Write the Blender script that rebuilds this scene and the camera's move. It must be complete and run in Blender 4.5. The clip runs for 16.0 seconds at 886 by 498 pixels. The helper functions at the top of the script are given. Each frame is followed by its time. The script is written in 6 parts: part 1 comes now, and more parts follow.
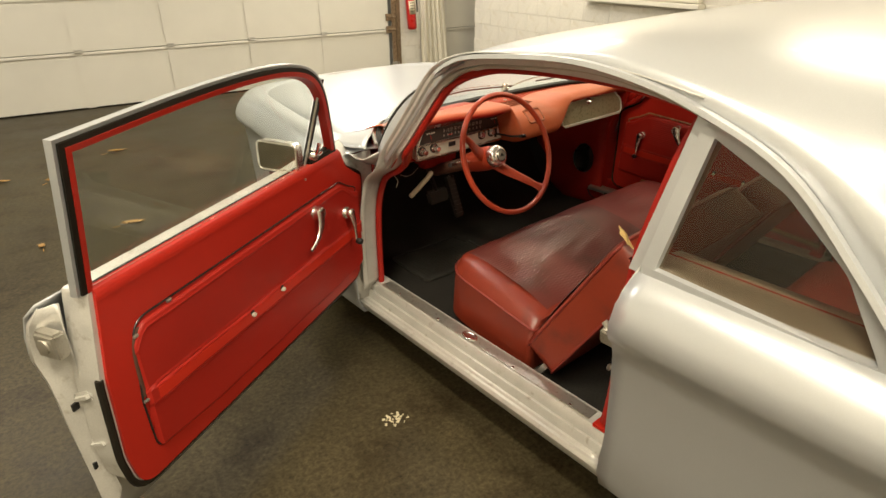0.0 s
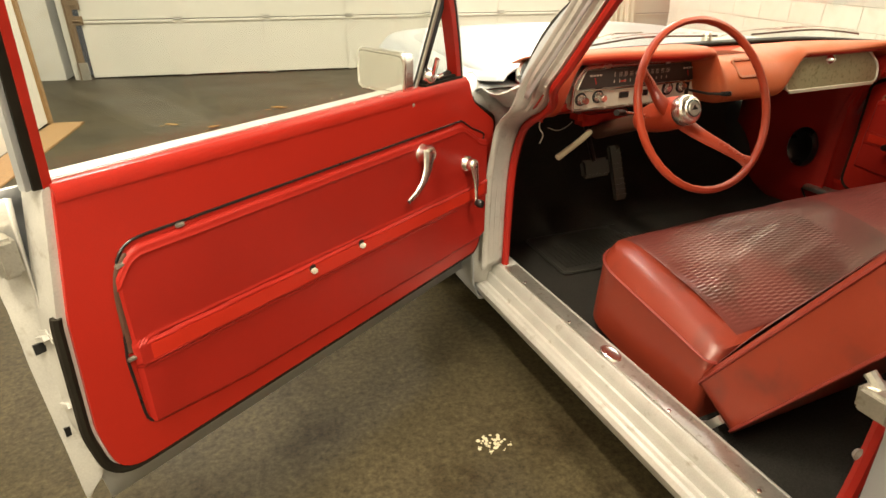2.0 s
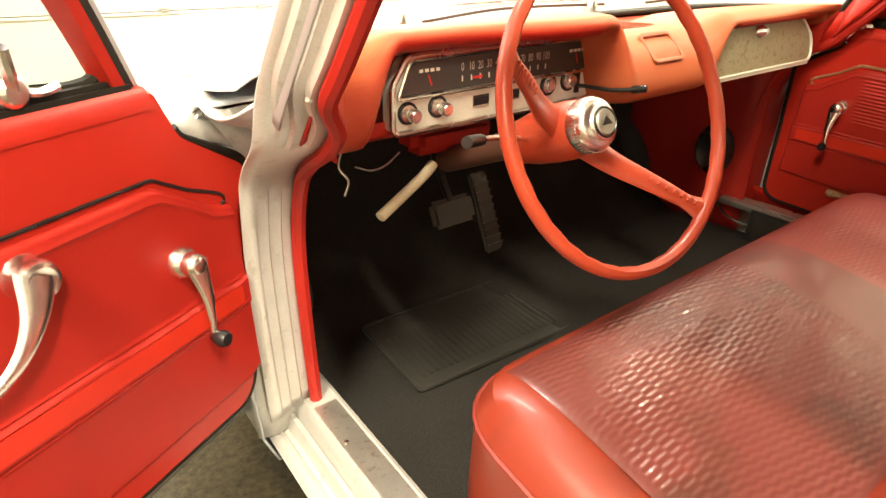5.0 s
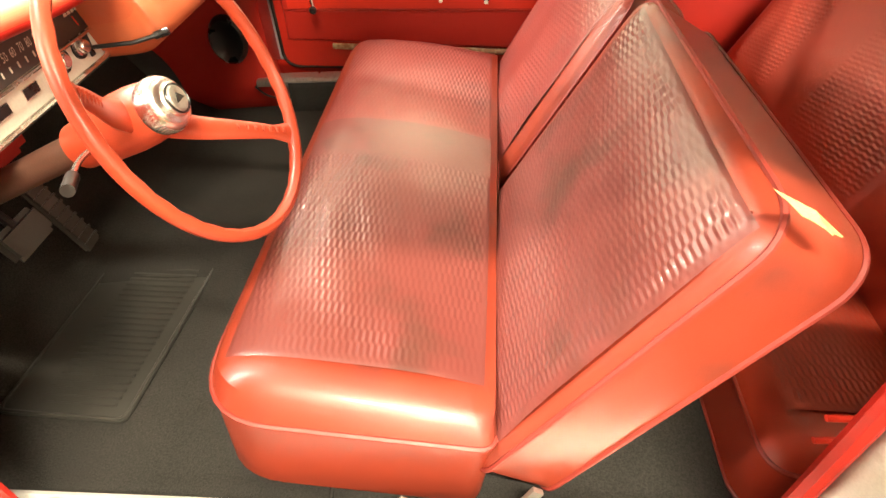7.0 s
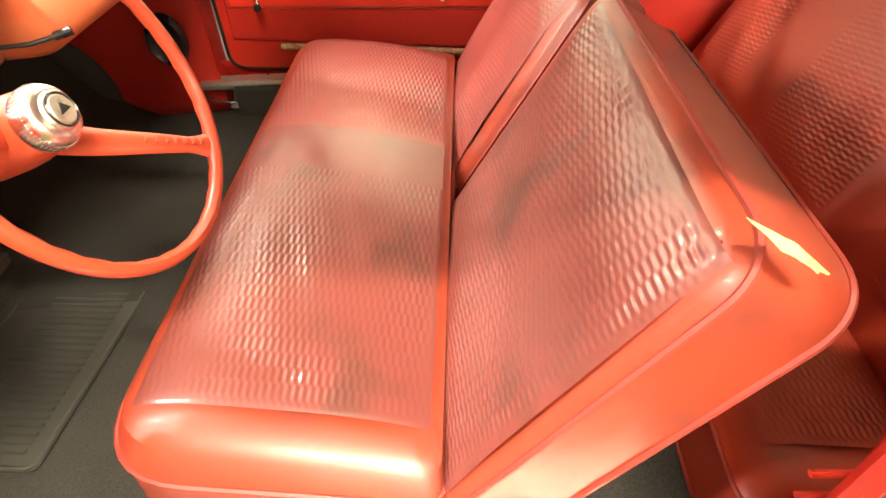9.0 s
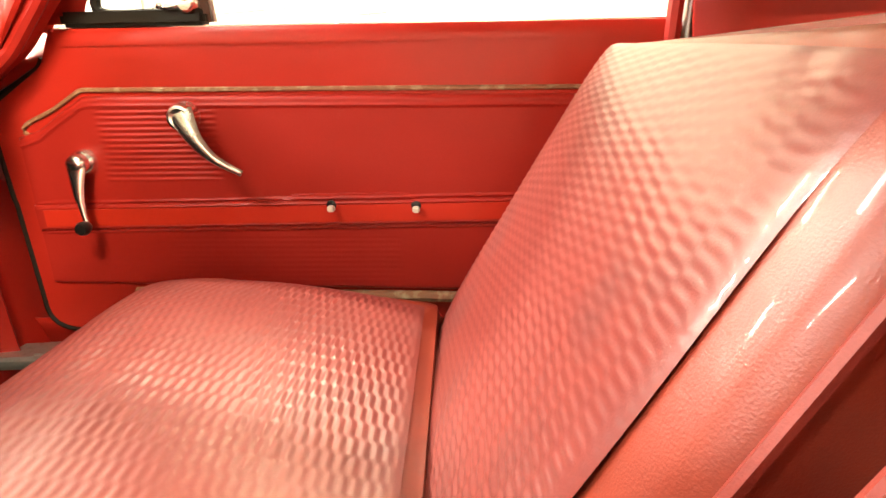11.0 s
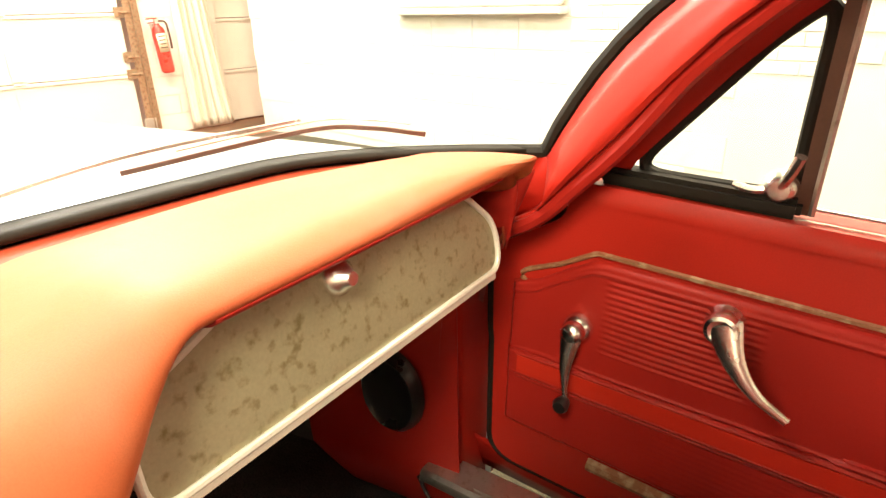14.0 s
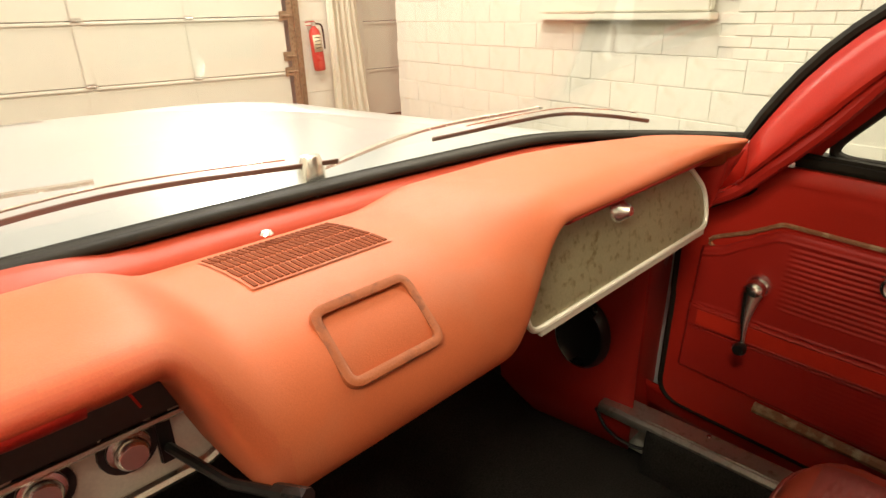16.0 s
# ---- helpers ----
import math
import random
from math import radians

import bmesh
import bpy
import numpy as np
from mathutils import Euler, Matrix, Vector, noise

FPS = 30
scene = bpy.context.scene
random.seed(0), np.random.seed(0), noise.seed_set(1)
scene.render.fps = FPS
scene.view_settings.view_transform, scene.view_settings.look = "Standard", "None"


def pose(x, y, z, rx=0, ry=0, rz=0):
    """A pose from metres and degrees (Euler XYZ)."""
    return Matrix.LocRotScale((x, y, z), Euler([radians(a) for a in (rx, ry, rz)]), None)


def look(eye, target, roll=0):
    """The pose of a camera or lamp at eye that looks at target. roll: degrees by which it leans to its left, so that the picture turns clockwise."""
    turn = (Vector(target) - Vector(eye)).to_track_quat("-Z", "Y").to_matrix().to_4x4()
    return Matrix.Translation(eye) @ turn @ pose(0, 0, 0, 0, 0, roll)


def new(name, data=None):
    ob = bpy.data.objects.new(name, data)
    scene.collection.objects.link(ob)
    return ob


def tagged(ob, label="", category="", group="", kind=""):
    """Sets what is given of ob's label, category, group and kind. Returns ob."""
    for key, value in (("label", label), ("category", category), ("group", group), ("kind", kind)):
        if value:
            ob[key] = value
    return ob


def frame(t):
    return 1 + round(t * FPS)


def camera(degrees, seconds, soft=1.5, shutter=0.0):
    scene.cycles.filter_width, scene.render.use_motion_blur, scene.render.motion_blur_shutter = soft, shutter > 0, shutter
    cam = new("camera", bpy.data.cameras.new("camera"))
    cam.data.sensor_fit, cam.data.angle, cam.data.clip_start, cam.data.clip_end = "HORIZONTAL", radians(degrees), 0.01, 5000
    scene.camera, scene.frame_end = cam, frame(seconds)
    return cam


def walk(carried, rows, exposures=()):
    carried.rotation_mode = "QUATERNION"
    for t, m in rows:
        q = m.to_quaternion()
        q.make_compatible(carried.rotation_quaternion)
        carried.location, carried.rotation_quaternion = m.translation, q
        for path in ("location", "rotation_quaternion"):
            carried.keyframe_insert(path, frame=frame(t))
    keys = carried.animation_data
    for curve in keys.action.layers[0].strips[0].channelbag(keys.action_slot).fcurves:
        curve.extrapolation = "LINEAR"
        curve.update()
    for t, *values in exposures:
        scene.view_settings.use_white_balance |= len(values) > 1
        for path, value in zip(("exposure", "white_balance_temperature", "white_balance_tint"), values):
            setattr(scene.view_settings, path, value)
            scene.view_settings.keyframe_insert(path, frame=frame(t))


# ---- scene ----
cam = camera(73.9, 16.0)
PATH = [
    (0, (-1.897, -0.658, 1.505), (-0.741, 0.704, 0.606), -0.5),
    (0.5, (-1.836, -0.539, 1.47), (-0.686, 0.828, 0.571), -0.5),
    (1, (-1.768, -0.433, 1.38), (-0.661, 0.971, 0.484), -0.4),
    (1.5, (-1.671, -0.399, 1.281), (-0.731, 1.123, 0.387), -0.1),
    (2, (-1.592, -0.345, 1.198), (-0.871, 1.29, 0.3), 0.2),
    (2.5, (-1.543, -0.212, 1.126), (-0.965, 1.48, 0.23), 0.4),
    (3, (-1.499, -0.092, 1.103), (-1.002, 1.628, 0.212), 0.3),
    (3.5, (-1.394, -0.009, 1.083), (-0.919, 1.712, 0.183), 0.3),
    (4, (-1.229, 0.101, 1.052), (-0.736, 1.824, 0.163), 0.0),
    (4.5, (-1.106, 0.193, 1.057), (-0.494, 1.871, 0.158), -0.1),
    (5, (-1.054, 0.259, 1.059), (-0.005, 1.7, 0.153), -0.3),
    (5.2, (-1.033, 0.266, 1.061), (0.192, 1.565, 0.159), -1.1),
    (7.3, (-1.122, 0.342, 1.248), (0.334, 0.466, -0.118), -4.3),
    (7.5, (-1.128, 0.336, 1.279), (0.315, 0.445, -0.102), -4.3),
    (8, (-1.148, 0.332, 1.331), (0.293, 0.426, -0.053), -4.3),
    (8.2, (-1.149, 0.331, 1.332), (0.293, 0.426, -0.05), -4.3),
    (10.3, (-0.455, 0.235, 0.757), (1.366, 0.423, -0.049), -3.5),
    (10.5, (-0.367, 0.235, 0.749), (1.509, 0.408, 0.077), -3.7),
    (11, (-0.169, 0.294, 0.812), (1.718, 0.385, 0.154), -3.9),
    (11.5, (0.002, 0.338, 0.825), (1.881, 0.451, 0.147), -3.9),
    (12, (0.062, 0.386, 0.86), (1.924, 0.553, 0.149), -3.8),
    (12.5, (0.104, 0.449, 0.91), (1.932, 0.769, 0.164), -3.6),
    (13, (0.105, 0.555, 1.004), (1.868, 1.094, 0.228), -2.9),
    (13.5, (0.104, 0.66, 1.069), (1.741, 1.499, 0.283), -1.8),
    (14, (0.078, 0.665, 1.096), (1.596, 1.715, 0.326), -1.5),
    (14.5, (0.036, 0.652, 1.101), (1.476, 1.812, 0.34), -1.6),
    (15, (-0.04, 0.647, 1.088), (1.343, 1.878, 0.33), -1.5),
    (15.5, (-0.139, 0.639, 1.093), (1.203, 1.914, 0.335), -1.5),
    (16, (-0.238, 0.658, 1.119), (1.063, 1.976, 0.365), -1.4),
]
EXPOSURE = [(0, 0.3), (1.5, 0.7), (2.5, 1.2), (3.5, 1.5), (4.5, 1.7), (5.2, 2.05), (7.3, 2.73), (8.2, 2.78), (10.3, 2.77), (11, 2.8), (11.5, 2.75), (12.5, 2.6), (13.5, 2.28), (14.5, 1.74), (15.2, 1.28), (16, 0.9)]
walk(cam, [(t, look(eye, target, roll)) for t, eye, target, roll in PATH], EXPOSURE)

# ---- light ----
world = bpy.data.worlds.new("world")
scene.world = world
world.use_nodes = True
world.node_tree.nodes["Background"].inputs[0].default_value = (0.9, 0.85, 0.75, 1)
world.node_tree.nodes["Background"].inputs[1].default_value = 0.05

LAMP_POWER = 55.0
LAMP_COLOUR = (1.0, 0.87, 0.64)
COOL_COLOUR = (1.0, 0.94, 0.84)
# x, y, share of the power, cooler tube or not
FIXTURES = [(-2.1, -0.57, 1.45, 0), (-3.57, -1.48, 1.0, 0), (-2.87, 4.62, 1.4, 1), (-0.76, -2.23, 1.6, 0), (-0.74, 2.34, 0.4, 1), (0.9, 3.4, 0.9, 1), (1.64, 6.79, 1.2, 1), (2.86, 0.71, 0.7, 0), (2.3, 4.06, 0.9, 0)]
CEIL = 3.7


# ---- materials ----
def material(name, colour, rough=0.5, metal=0.0, spot=None, spots=0.0, scale=6.0, fine=180.0, bump=0.15, coat=0.0,
             vary=0.12, rough_vary=0.12, spec=0.5, stretch=(1, 1, 1), sheen=0.0, rugged=0.5, grain=0.07):
    """Base colour with stains at one scale and grain at a finer one, uneven gloss and a fine relief."""
    m = bpy.data.materials.new(name)
    m.use_nodes = True
    nt = m.node_tree
    b = nt.nodes["Principled BSDF"]
    co = nt.nodes.new("ShaderNodeTexCoord")
    mp = nt.nodes.new("ShaderNodeMapping")
    mp.inputs["Scale"].default_value = stretch
    nt.links.new(co.outputs["Object"], mp.inputs[0])

    def noise_at(s, detail):
        n = nt.nodes.new("ShaderNodeTexNoise")
        n.inputs["Scale"].default_value, n.inputs["Detail"].default_value = s, detail
        n.inputs["Roughness"].default_value = rugged
        nt.links.new(mp.outputs[0], n.inputs["Vector"])
        return n

    big, small = noise_at(scale, 9.0 if rugged > 0.5 else 5.0), noise_at(fine, 3.0)
    mix = nt.nodes.new("ShaderNodeMix")
    mix.data_type = "RGBA"
    dark = tuple(c * (1 - vary * 1.6) for c in colour)
    light = tuple(min(1, c * (1 + vary)) for c in colour)
    mix.inputs[6].default_value, mix.inputs[7].default_value = (*dark, 1), (*light, 1)
    nt.links.new(big.outputs[0], mix.inputs[0])
    out = mix.outputs[2]
    if spot:
        ramp = nt.nodes.new("ShaderNodeValToRGB")
        ramp.color_ramp.elements[0].position, ramp.color_ramp.elements[1].position = 0.52 - spots * 0.2, 0.7 - spots * 0.2
        n3 = noise_at(scale * 2.3, 6.0)
        nt.links.new(n3.outputs[0], ramp.inputs[0])
        mix2 = nt.nodes.new("ShaderNodeMix")
        mix2.data_type = "RGBA"
        nt.links.new(ramp.outputs[0], mix2.inputs[0])
        nt.links.new(out, mix2.inputs[6])
        mix2.inputs[7].default_value = (*spot, 1)
        out = mix2.outputs[2]
    gr = nt.nodes.new("ShaderNodeMapRange")
    gr.inputs["From Min"].default_value, gr.inputs["From Max"].default_value = 0.25, 0.75
    gr.inputs["To Min"].default_value, gr.inputs["To Max"].default_value = 1 - grain, 1 + grain
    nt.links.new(small.outputs[0], gr.inputs[0])
    mul = nt.nodes.new("ShaderNodeMix")
    mul.data_type, mul.blend_type = "RGBA", "MULTIPLY"
    mul.inputs[0].default_value = 1.0
    nt.links.new(out, mul.inputs[6])
    nt.links.new(gr.outputs[0], mul.inputs[7])
    nt.links.new(mul.outputs[2], b.inputs["Base Color"])
    mr = nt.nodes.new("ShaderNodeMapRange")
    mr.inputs["To Min"].default_value, mr.inputs["To Max"].default_value = max(0.02, rough - rough_vary), min(1, rough + rough_vary)
    nt.links.new(big.outputs[0], mr.inputs[0])
    nt.links.new(mr.outputs[0], b.inputs["Roughness"])
    b.inputs["Metallic"].default_value = metal
    b.inputs["Coat Weight"].default_value = coat
    b.inputs["Sheen Weight"].default_value = sheen
    b.inputs["Sheen Roughness"].default_value = 0.45
    b.inputs["Sheen Tint"].default_value = (0.86, 0.8, 0.9, 1)
    b.inputs["Specular IOR Level"].default_value = spec
    if bump:
        bn = nt.nodes.new("ShaderNodeBump")
        bn.inputs["Strength"].default_value, bn.inputs["Distance"].default_value = bump, 0.002
        nt.links.new(small.outputs[0], bn.inputs["Height"])
        nt.links.new(bn.outputs[0], b.inputs["Normal"])
    return m


def glass(name, tint=(1, 1, 1), rough=0.02, sheen=0.03):
    """Thin pane: clear, with a mirror-like sheen that grows at a slant."""
    m = bpy.data.materials.new(name)
    m.use_nodes = True
    nt = m.node_tree
    nt.nodes.remove(nt.nodes["Principled BSDF"])
    tr, gl = nt.nodes.new("ShaderNodeBsdfTransparent"), nt.nodes.new("ShaderNodeBsdfGlossy")
    tr.inputs[0].default_value = (*tint, 1)
    gl.inputs["Roughness"].default_value = rough
    lw, mx = nt.nodes.new("ShaderNodeLayerWeight"), nt.nodes.new("ShaderNodeMixShader")
    pw = nt.nodes.new("ShaderNodeMath")
    pw.operation, pw.inputs[1].default_value = "POWER", 4.0
    mr = nt.nodes.new("ShaderNodeMapRange")
    mr.inputs["To Min"].default_value, mr.inputs["To Max"].default_value = sheen, 0.6
    nt.links.new(lw.outputs["Facing"], pw.inputs[0])
    nt.links.new(pw.outputs[0], mr.inputs[0])
    nt.links.new(mr.outputs[0], mx.inputs[0])
    nt.links.new(tr.outputs[0], mx.inputs[1])
    nt.links.new(gl.outputs[0], mx.inputs[2])
    nt.links.new(mx.outputs[0], nt.nodes["Material Output"].inputs[0])
    return m


def glow(name, colour, strength):
    m = bpy.data.materials.new(name)
    m.use_nodes = True
    b = m.node_tree.nodes["Principled BSDF"]
    b.inputs["Emission Color"].default_value = (*colour, 1)
    b.inputs["Emission Strength"].default_value = strength
    return m


SILVER = material("silver_paint", (0.55, 0.57, 0.595), 0.3, 0.45, scale=2.0, fine=900, bump=0.03, coat=0.4, vary=0.05, rough_vary=0.05)
JAMB = material("worn_silver_jamb", (0.6, 0.59, 0.56), 0.4, 0.35, (0.36, 0.33, 0.28), -0.45, 14, 300, 0.12, vary=0.12)
RED_PAINT = material("red_paint", (0.41, 0.02, 0.011), 0.34, 0, scale=3, fine=500, bump=0.05, vary=0.08, spec=0.35)
RED_PANEL = material("red_vinyl_panel", (0.345, 0.0165, 0.01), 0.44, 0, scale=5, fine=700, bump=0.12, vary=0.12, spec=0.28)
RED_BAND = material("red_vinyl_band", (0.52, 0.026, 0.011), 0.4, 0, scale=5, fine=700, bump=0.1, vary=0.08, spec=0.3)
SEAT = material("red_seat_vinyl", (0.27, 0.038, 0.018), 0.37, 0, (0.16, 0.032, 0.021), -0.2, 3.4, 700, 0.14, coat=0.1, vary=0.2, rough_vary=0.12)
WEAVE = material("woven_seat_vinyl", (0.15, 0.037, 0.03), 0.34, 0, (0.075, 0.028, 0.02), -0.1, 3.0, 700, 0.08, coat=0.25, vary=0.24, rough_vary=0.14)
PASSENGER_WEAVE = material("lightly_worn_woven_vinyl", (0.22, 0.042, 0.034), 0.36, 0, (0.16, 0.042, 0.037), -0.1, 3.0, 700, 0.08, coat=0.2, vary=0.15, rough_vary=0.1)
# rear vinyl: less worn, and lightened for light that misses the rear seat
REAR_WEAVE = material("lightened_rear_weave", (0.36, 0.045, 0.023), 0.4, 0, (0.28, 0.036, 0.02), 0.0, 3.0, 700, 0.08, vary=0.15, rough_vary=0.1)
REAR_SEAT = material("lightened_rear_vinyl", (0.36, 0.042, 0.02), 0.36, 0, scale=3.4, fine=700, bump=0.08, vary=0.12, rough_vary=0.1)
WELT = material("faded_welt", (0.25, 0.034, 0.023), 0.5, fine=600)
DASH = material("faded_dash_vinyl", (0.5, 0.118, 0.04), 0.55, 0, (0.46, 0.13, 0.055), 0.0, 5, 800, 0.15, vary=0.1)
# redder steps for the hood lips: less fading plus underside shade in the colour
REDDER = [material("redder_dash_vinyl", (0.5 - 0.018 * k, 0.118 - 0.0136 * k, 0.04 - 0.004 * k), 0.55 - 0.01 * k, 0, (0.46, 0.13 - 0.012 * k, 0.055 - 0.005 * k), -0.02 * k, 5, 800, 0.15, vary=0.1) for k in range(1, 6)]
LIP = REDDER[-1]
WHEEL = material("wheel_plastic", (0.43, 0.055, 0.022), 0.35, scale=9, fine=300, bump=0.05)
CHROME = material("chrome", (0.88, 0.86, 0.82), 0.25, 1.0, scale=25, fine=300, bump=0.03, vary=0.08, rough_vary=0.08)
DULL = material("dull_metal", (0.55, 0.53, 0.48), 0.38, 0.85, (0.35, 0.3, 0.24), -0.2, 30, 300, 0.1)
GLOVE = material("glove_door_metal", (0.32, 0.295, 0.185), 0.42, 0.3, (0.17, 0.14, 0.06), -0.1, 38, 300, 0.15, vary=0.08)
STRIP = material("aluminium_strip", (0.7, 0.67, 0.58), 0.36, 0.2, scale=20, fine=400, bump=0.05, vary=0.06)
BLACK = material("black_rubber", (0.016, 0.013, 0.009), 0.6, spec=0.2, scale=20, fine=300, bump=0.2, vary=0.3)
DARK = material("black_plastic", (0.012, 0.012, 0.012), 0.3, scale=20, fine=300, bump=0.02)
CARPET = material("black_carpet", (0.03, 0.028, 0.025), 0.95, scale=6, fine=300, bump=1.0, vary=0.35, spec=0.2, grain=0.5)
MAT = material("black_rubber_mat", (0.045, 0.043, 0.038), 0.32, scale=10, fine=250, bump=0.2, vary=0.25)
GREY = material("grey_gauge_face", (0.045, 0.042, 0.038), 0.35, bump=0.02)
IVORY = material("ivory_marks", (0.68, 0.65, 0.55), 0.5, bump=0)
NEEDLE = material("red_needle", (0.6, 0.03, 0.02), 0.4, bump=0)
BROWN_WELT = material("worn_brown_welt", (0.26, 0.11, 0.05), 0.55, 0, (0.42, 0.3, 0.17), 0.05, 22, 300, 0.2)
WORN_RIM = material("worn_tray_rim", (0.36, 0.1, 0.035), 0.5, 0, (0.2, 0.06, 0.025), 0.0, 30, 500, 0.15)
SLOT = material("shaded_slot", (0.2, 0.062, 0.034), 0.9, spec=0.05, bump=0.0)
BROWN = material("brown_rubber", (0.1, 0.045, 0.03), 0.5, scale=20, fine=300)
GLASS = glass("clear_glass", (0.93, 0.95, 0.93))
TINT = glass("dusty_quarter_glass", (0.74, 0.66, 0.54), 0.04, 0.04)
MIRROR = material("mirror", (0.9, 0.9, 0.88), 0.03, 1.0, bump=0, vary=0.01, rough_vary=0.0)
FOAM = material("torn_foam", (0.62, 0.42, 0.16), 0.9, scale=40, fine=300, bump=0.6, vary=0.3)
HEADLINER = material("headliner", (0.42, 0.38, 0.32), 0.85, scale=8, fine=500, bump=0.3)
TYRE = material("tyre", (0.02, 0.02, 0.02), 0.75, scale=10, fine=200, bump=0.3)
FLOOR = material("stained_concrete", (0.066, 0.053, 0.028), 0.46, 0, (0.026, 0.018, 0.009), 0.05, 1.3, 60, 0.25, vary=0.62, rough_vary=0.25, spec=0.16, rugged=0.75, grain=0.6)
WHITE_METAL = material("white_door_paint", (0.72, 0.69, 0.6), 0.5, scale=3, fine=200, bump=0.06, vary=0.05)
WHITE_BLOCK = material("white_block_paint", (0.74, 0.71, 0.63), 0.75, 0, (0.66, 0.62, 0.52), -0.1, 5, 90, 0.6, vary=0.06)
MORTAR = material("white_mortar", (0.69, 0.66, 0.585), 0.85, scale=5, fine=120, bump=0.6, vary=0.08)
RUST = material("rusty_track", (0.28, 0.2, 0.12), 0.5, 0.4, (0.13, 0.07, 0.035), 0.1, 18, 200, 0.3)
WOOD = material("bare_wood", (0.34, 0.2, 0.08), 0.6, 0, (0.2, 0.11, 0.05), 0.0, 5, 120, 0.3, stretch=(6, 6, 0.6))
CLOTH = material("cream_curtain", (0.74, 0.7, 0.58), 0.8, scale=5, fine=500, bump=0.2, vary=0.06)
EXT_RED = material("extinguisher_red", (0.5, 0.014, 0.01), 0.3, coat=0.4, bump=0.02)
LEAF = material("dry_leaf", (0.42, 0.24, 0.07), 0.7, scale=40, fine=300, bump=0.3, vary=0.3)
LABEL = material("paper_label", (0.62, 0.56, 0.4), 0.6, bump=0.05)
TUBE = glow("lamp_tube", (1.0, 0.9, 0.7), 6.0)


# ---- mesh builders ----
WIDEN = 1.0  # stretch across the car, set while its body is built; the rear quarters also swell and rise


def link_bm(name, bm, mat, parent=None, smooth=True, label="", angle=40):
    me = bpy.data.meshes.new(name)
    if WIDEN != 1.0:
        for v in bm.verts:
            rear = float(smoothstep(0.6, 0.0, v.co.y) * smoothstep(0.36, 0.85, v.co.z))
            front = float(smoothstep(1.2, 2.3, v.co.y))
            v.co = (v.co.x * (WIDEN + 0.03 * rear - 0.15 * front), v.co.y + 0.03 * rear, v.co.z + 0.032 * rear)
    bmesh.ops.recalc_face_normals(bm, faces=bm.faces)
    if smooth:
        for f in bm.faces:
            f.smooth = True
        for e in bm.edges:
            if len(e.link_faces) == 2 and e.calc_face_angle(0) > radians(angle):
                e.smooth = False
    bm.to_mesh(me)
    bm.free()
    me.materials.append(mat)
    ob = new(name, me)
    if parent is not None:
        ob.parent = parent
    if label:
        tagged(ob, label)
    return ob


def part(name, bm, mat, parent, label="", **kw):
    return link_bm(name, bm, mat, parent, label=label, **kw)


def thing(name, label, category, group="", kind="", at=None):
    return tagged(place(new(name), at), label, category, group, kind)


def place(ob, m):
    if m is not None:
        ob.matrix_basis = m
    return ob


def spline(pts, n, closed=False):
    """Catmull-Rom through the points, n steps a span."""
    P = [np.array(p, float) for p in pts]
    out = []
    m = len(P)
    spans = m if closed else m - 1
    for i in range(spans):
        if closed:
            a, b, c, d = P[i - 1], P[i], P[(i + 1) % m], P[(i + 2) % m]
        else:
            b, c = P[i], P[i + 1]
            a = P[i - 1] if i else 2 * b - c
            d = P[i + 2] if i + 2 < m else 2 * c - b
        for k in range(n):
            t = k / n
            out.append(0.5 * (2 * b + (c - a) * t + (2 * a - 5 * b + 4 * c - d) * t * t + (3 * b - a - 3 * c + d) * t ** 3))
    if not closed:
        out.append(P[-1])
    return np.array(out)


def rounded(corners, n=6):
    """2D polygon with rounded corners: rows of x, y, radius."""
    out = []
    m = len(corners)
    for i in range(m):
        p = np.array(corners[i][:2], float)
        a, b = np.array(corners[i - 1][:2], float), np.array(corners[(i + 1) % m][:2], float)
        r = corners[i][2]
        if r <= 0:
            out.append(p)
            continue
        u, v = (a - p) / np.linalg.norm(a - p), (b - p) / np.linalg.norm(b - p)
        half = math.acos(max(-1, min(1, float(u @ v)))) / 2
        d = min(r / math.tan(half), 0.49 * np.linalg.norm(a - p), 0.49 * np.linalg.norm(b - p))
        s, e = p + u * d, p + v * d
        for k in range(n + 1):
            t = k / n
            out.append((1 - t) ** 2 * s + 2 * t * (1 - t) * p + t * t * e)
    return np.array(out)


def grid_bm(G, wrap_u=False, wrap_v=False):
    """A sheet from an array [nu, nv, 3]."""
    nu, nv = G.shape[:2]
    bm = bmesh.new()
    vs = [[bm.verts.new(G[i, j]) for j in range(nv)] for i in range(nu)]
    for i in range(nu if wrap_u else nu - 1):
        for j in range(nv if wrap_v else nv - 1):
            q = [vs[i][j], vs[(i + 1) % nu][j], vs[(i + 1) % nu][(j + 1) % nv], vs[i][(j + 1) % nv]]
            bm.faces.new(q)
    return bm


def sheet(name, G, mat, parent, thick=0.0, label="", **kw):
    ob = part(name, grid_bm(G), mat, parent, label, **kw)
    if thick:
        s = ob.modifiers.new("thick", "SOLIDIFY")
        s.thickness, s.offset = thick, 0
    return ob


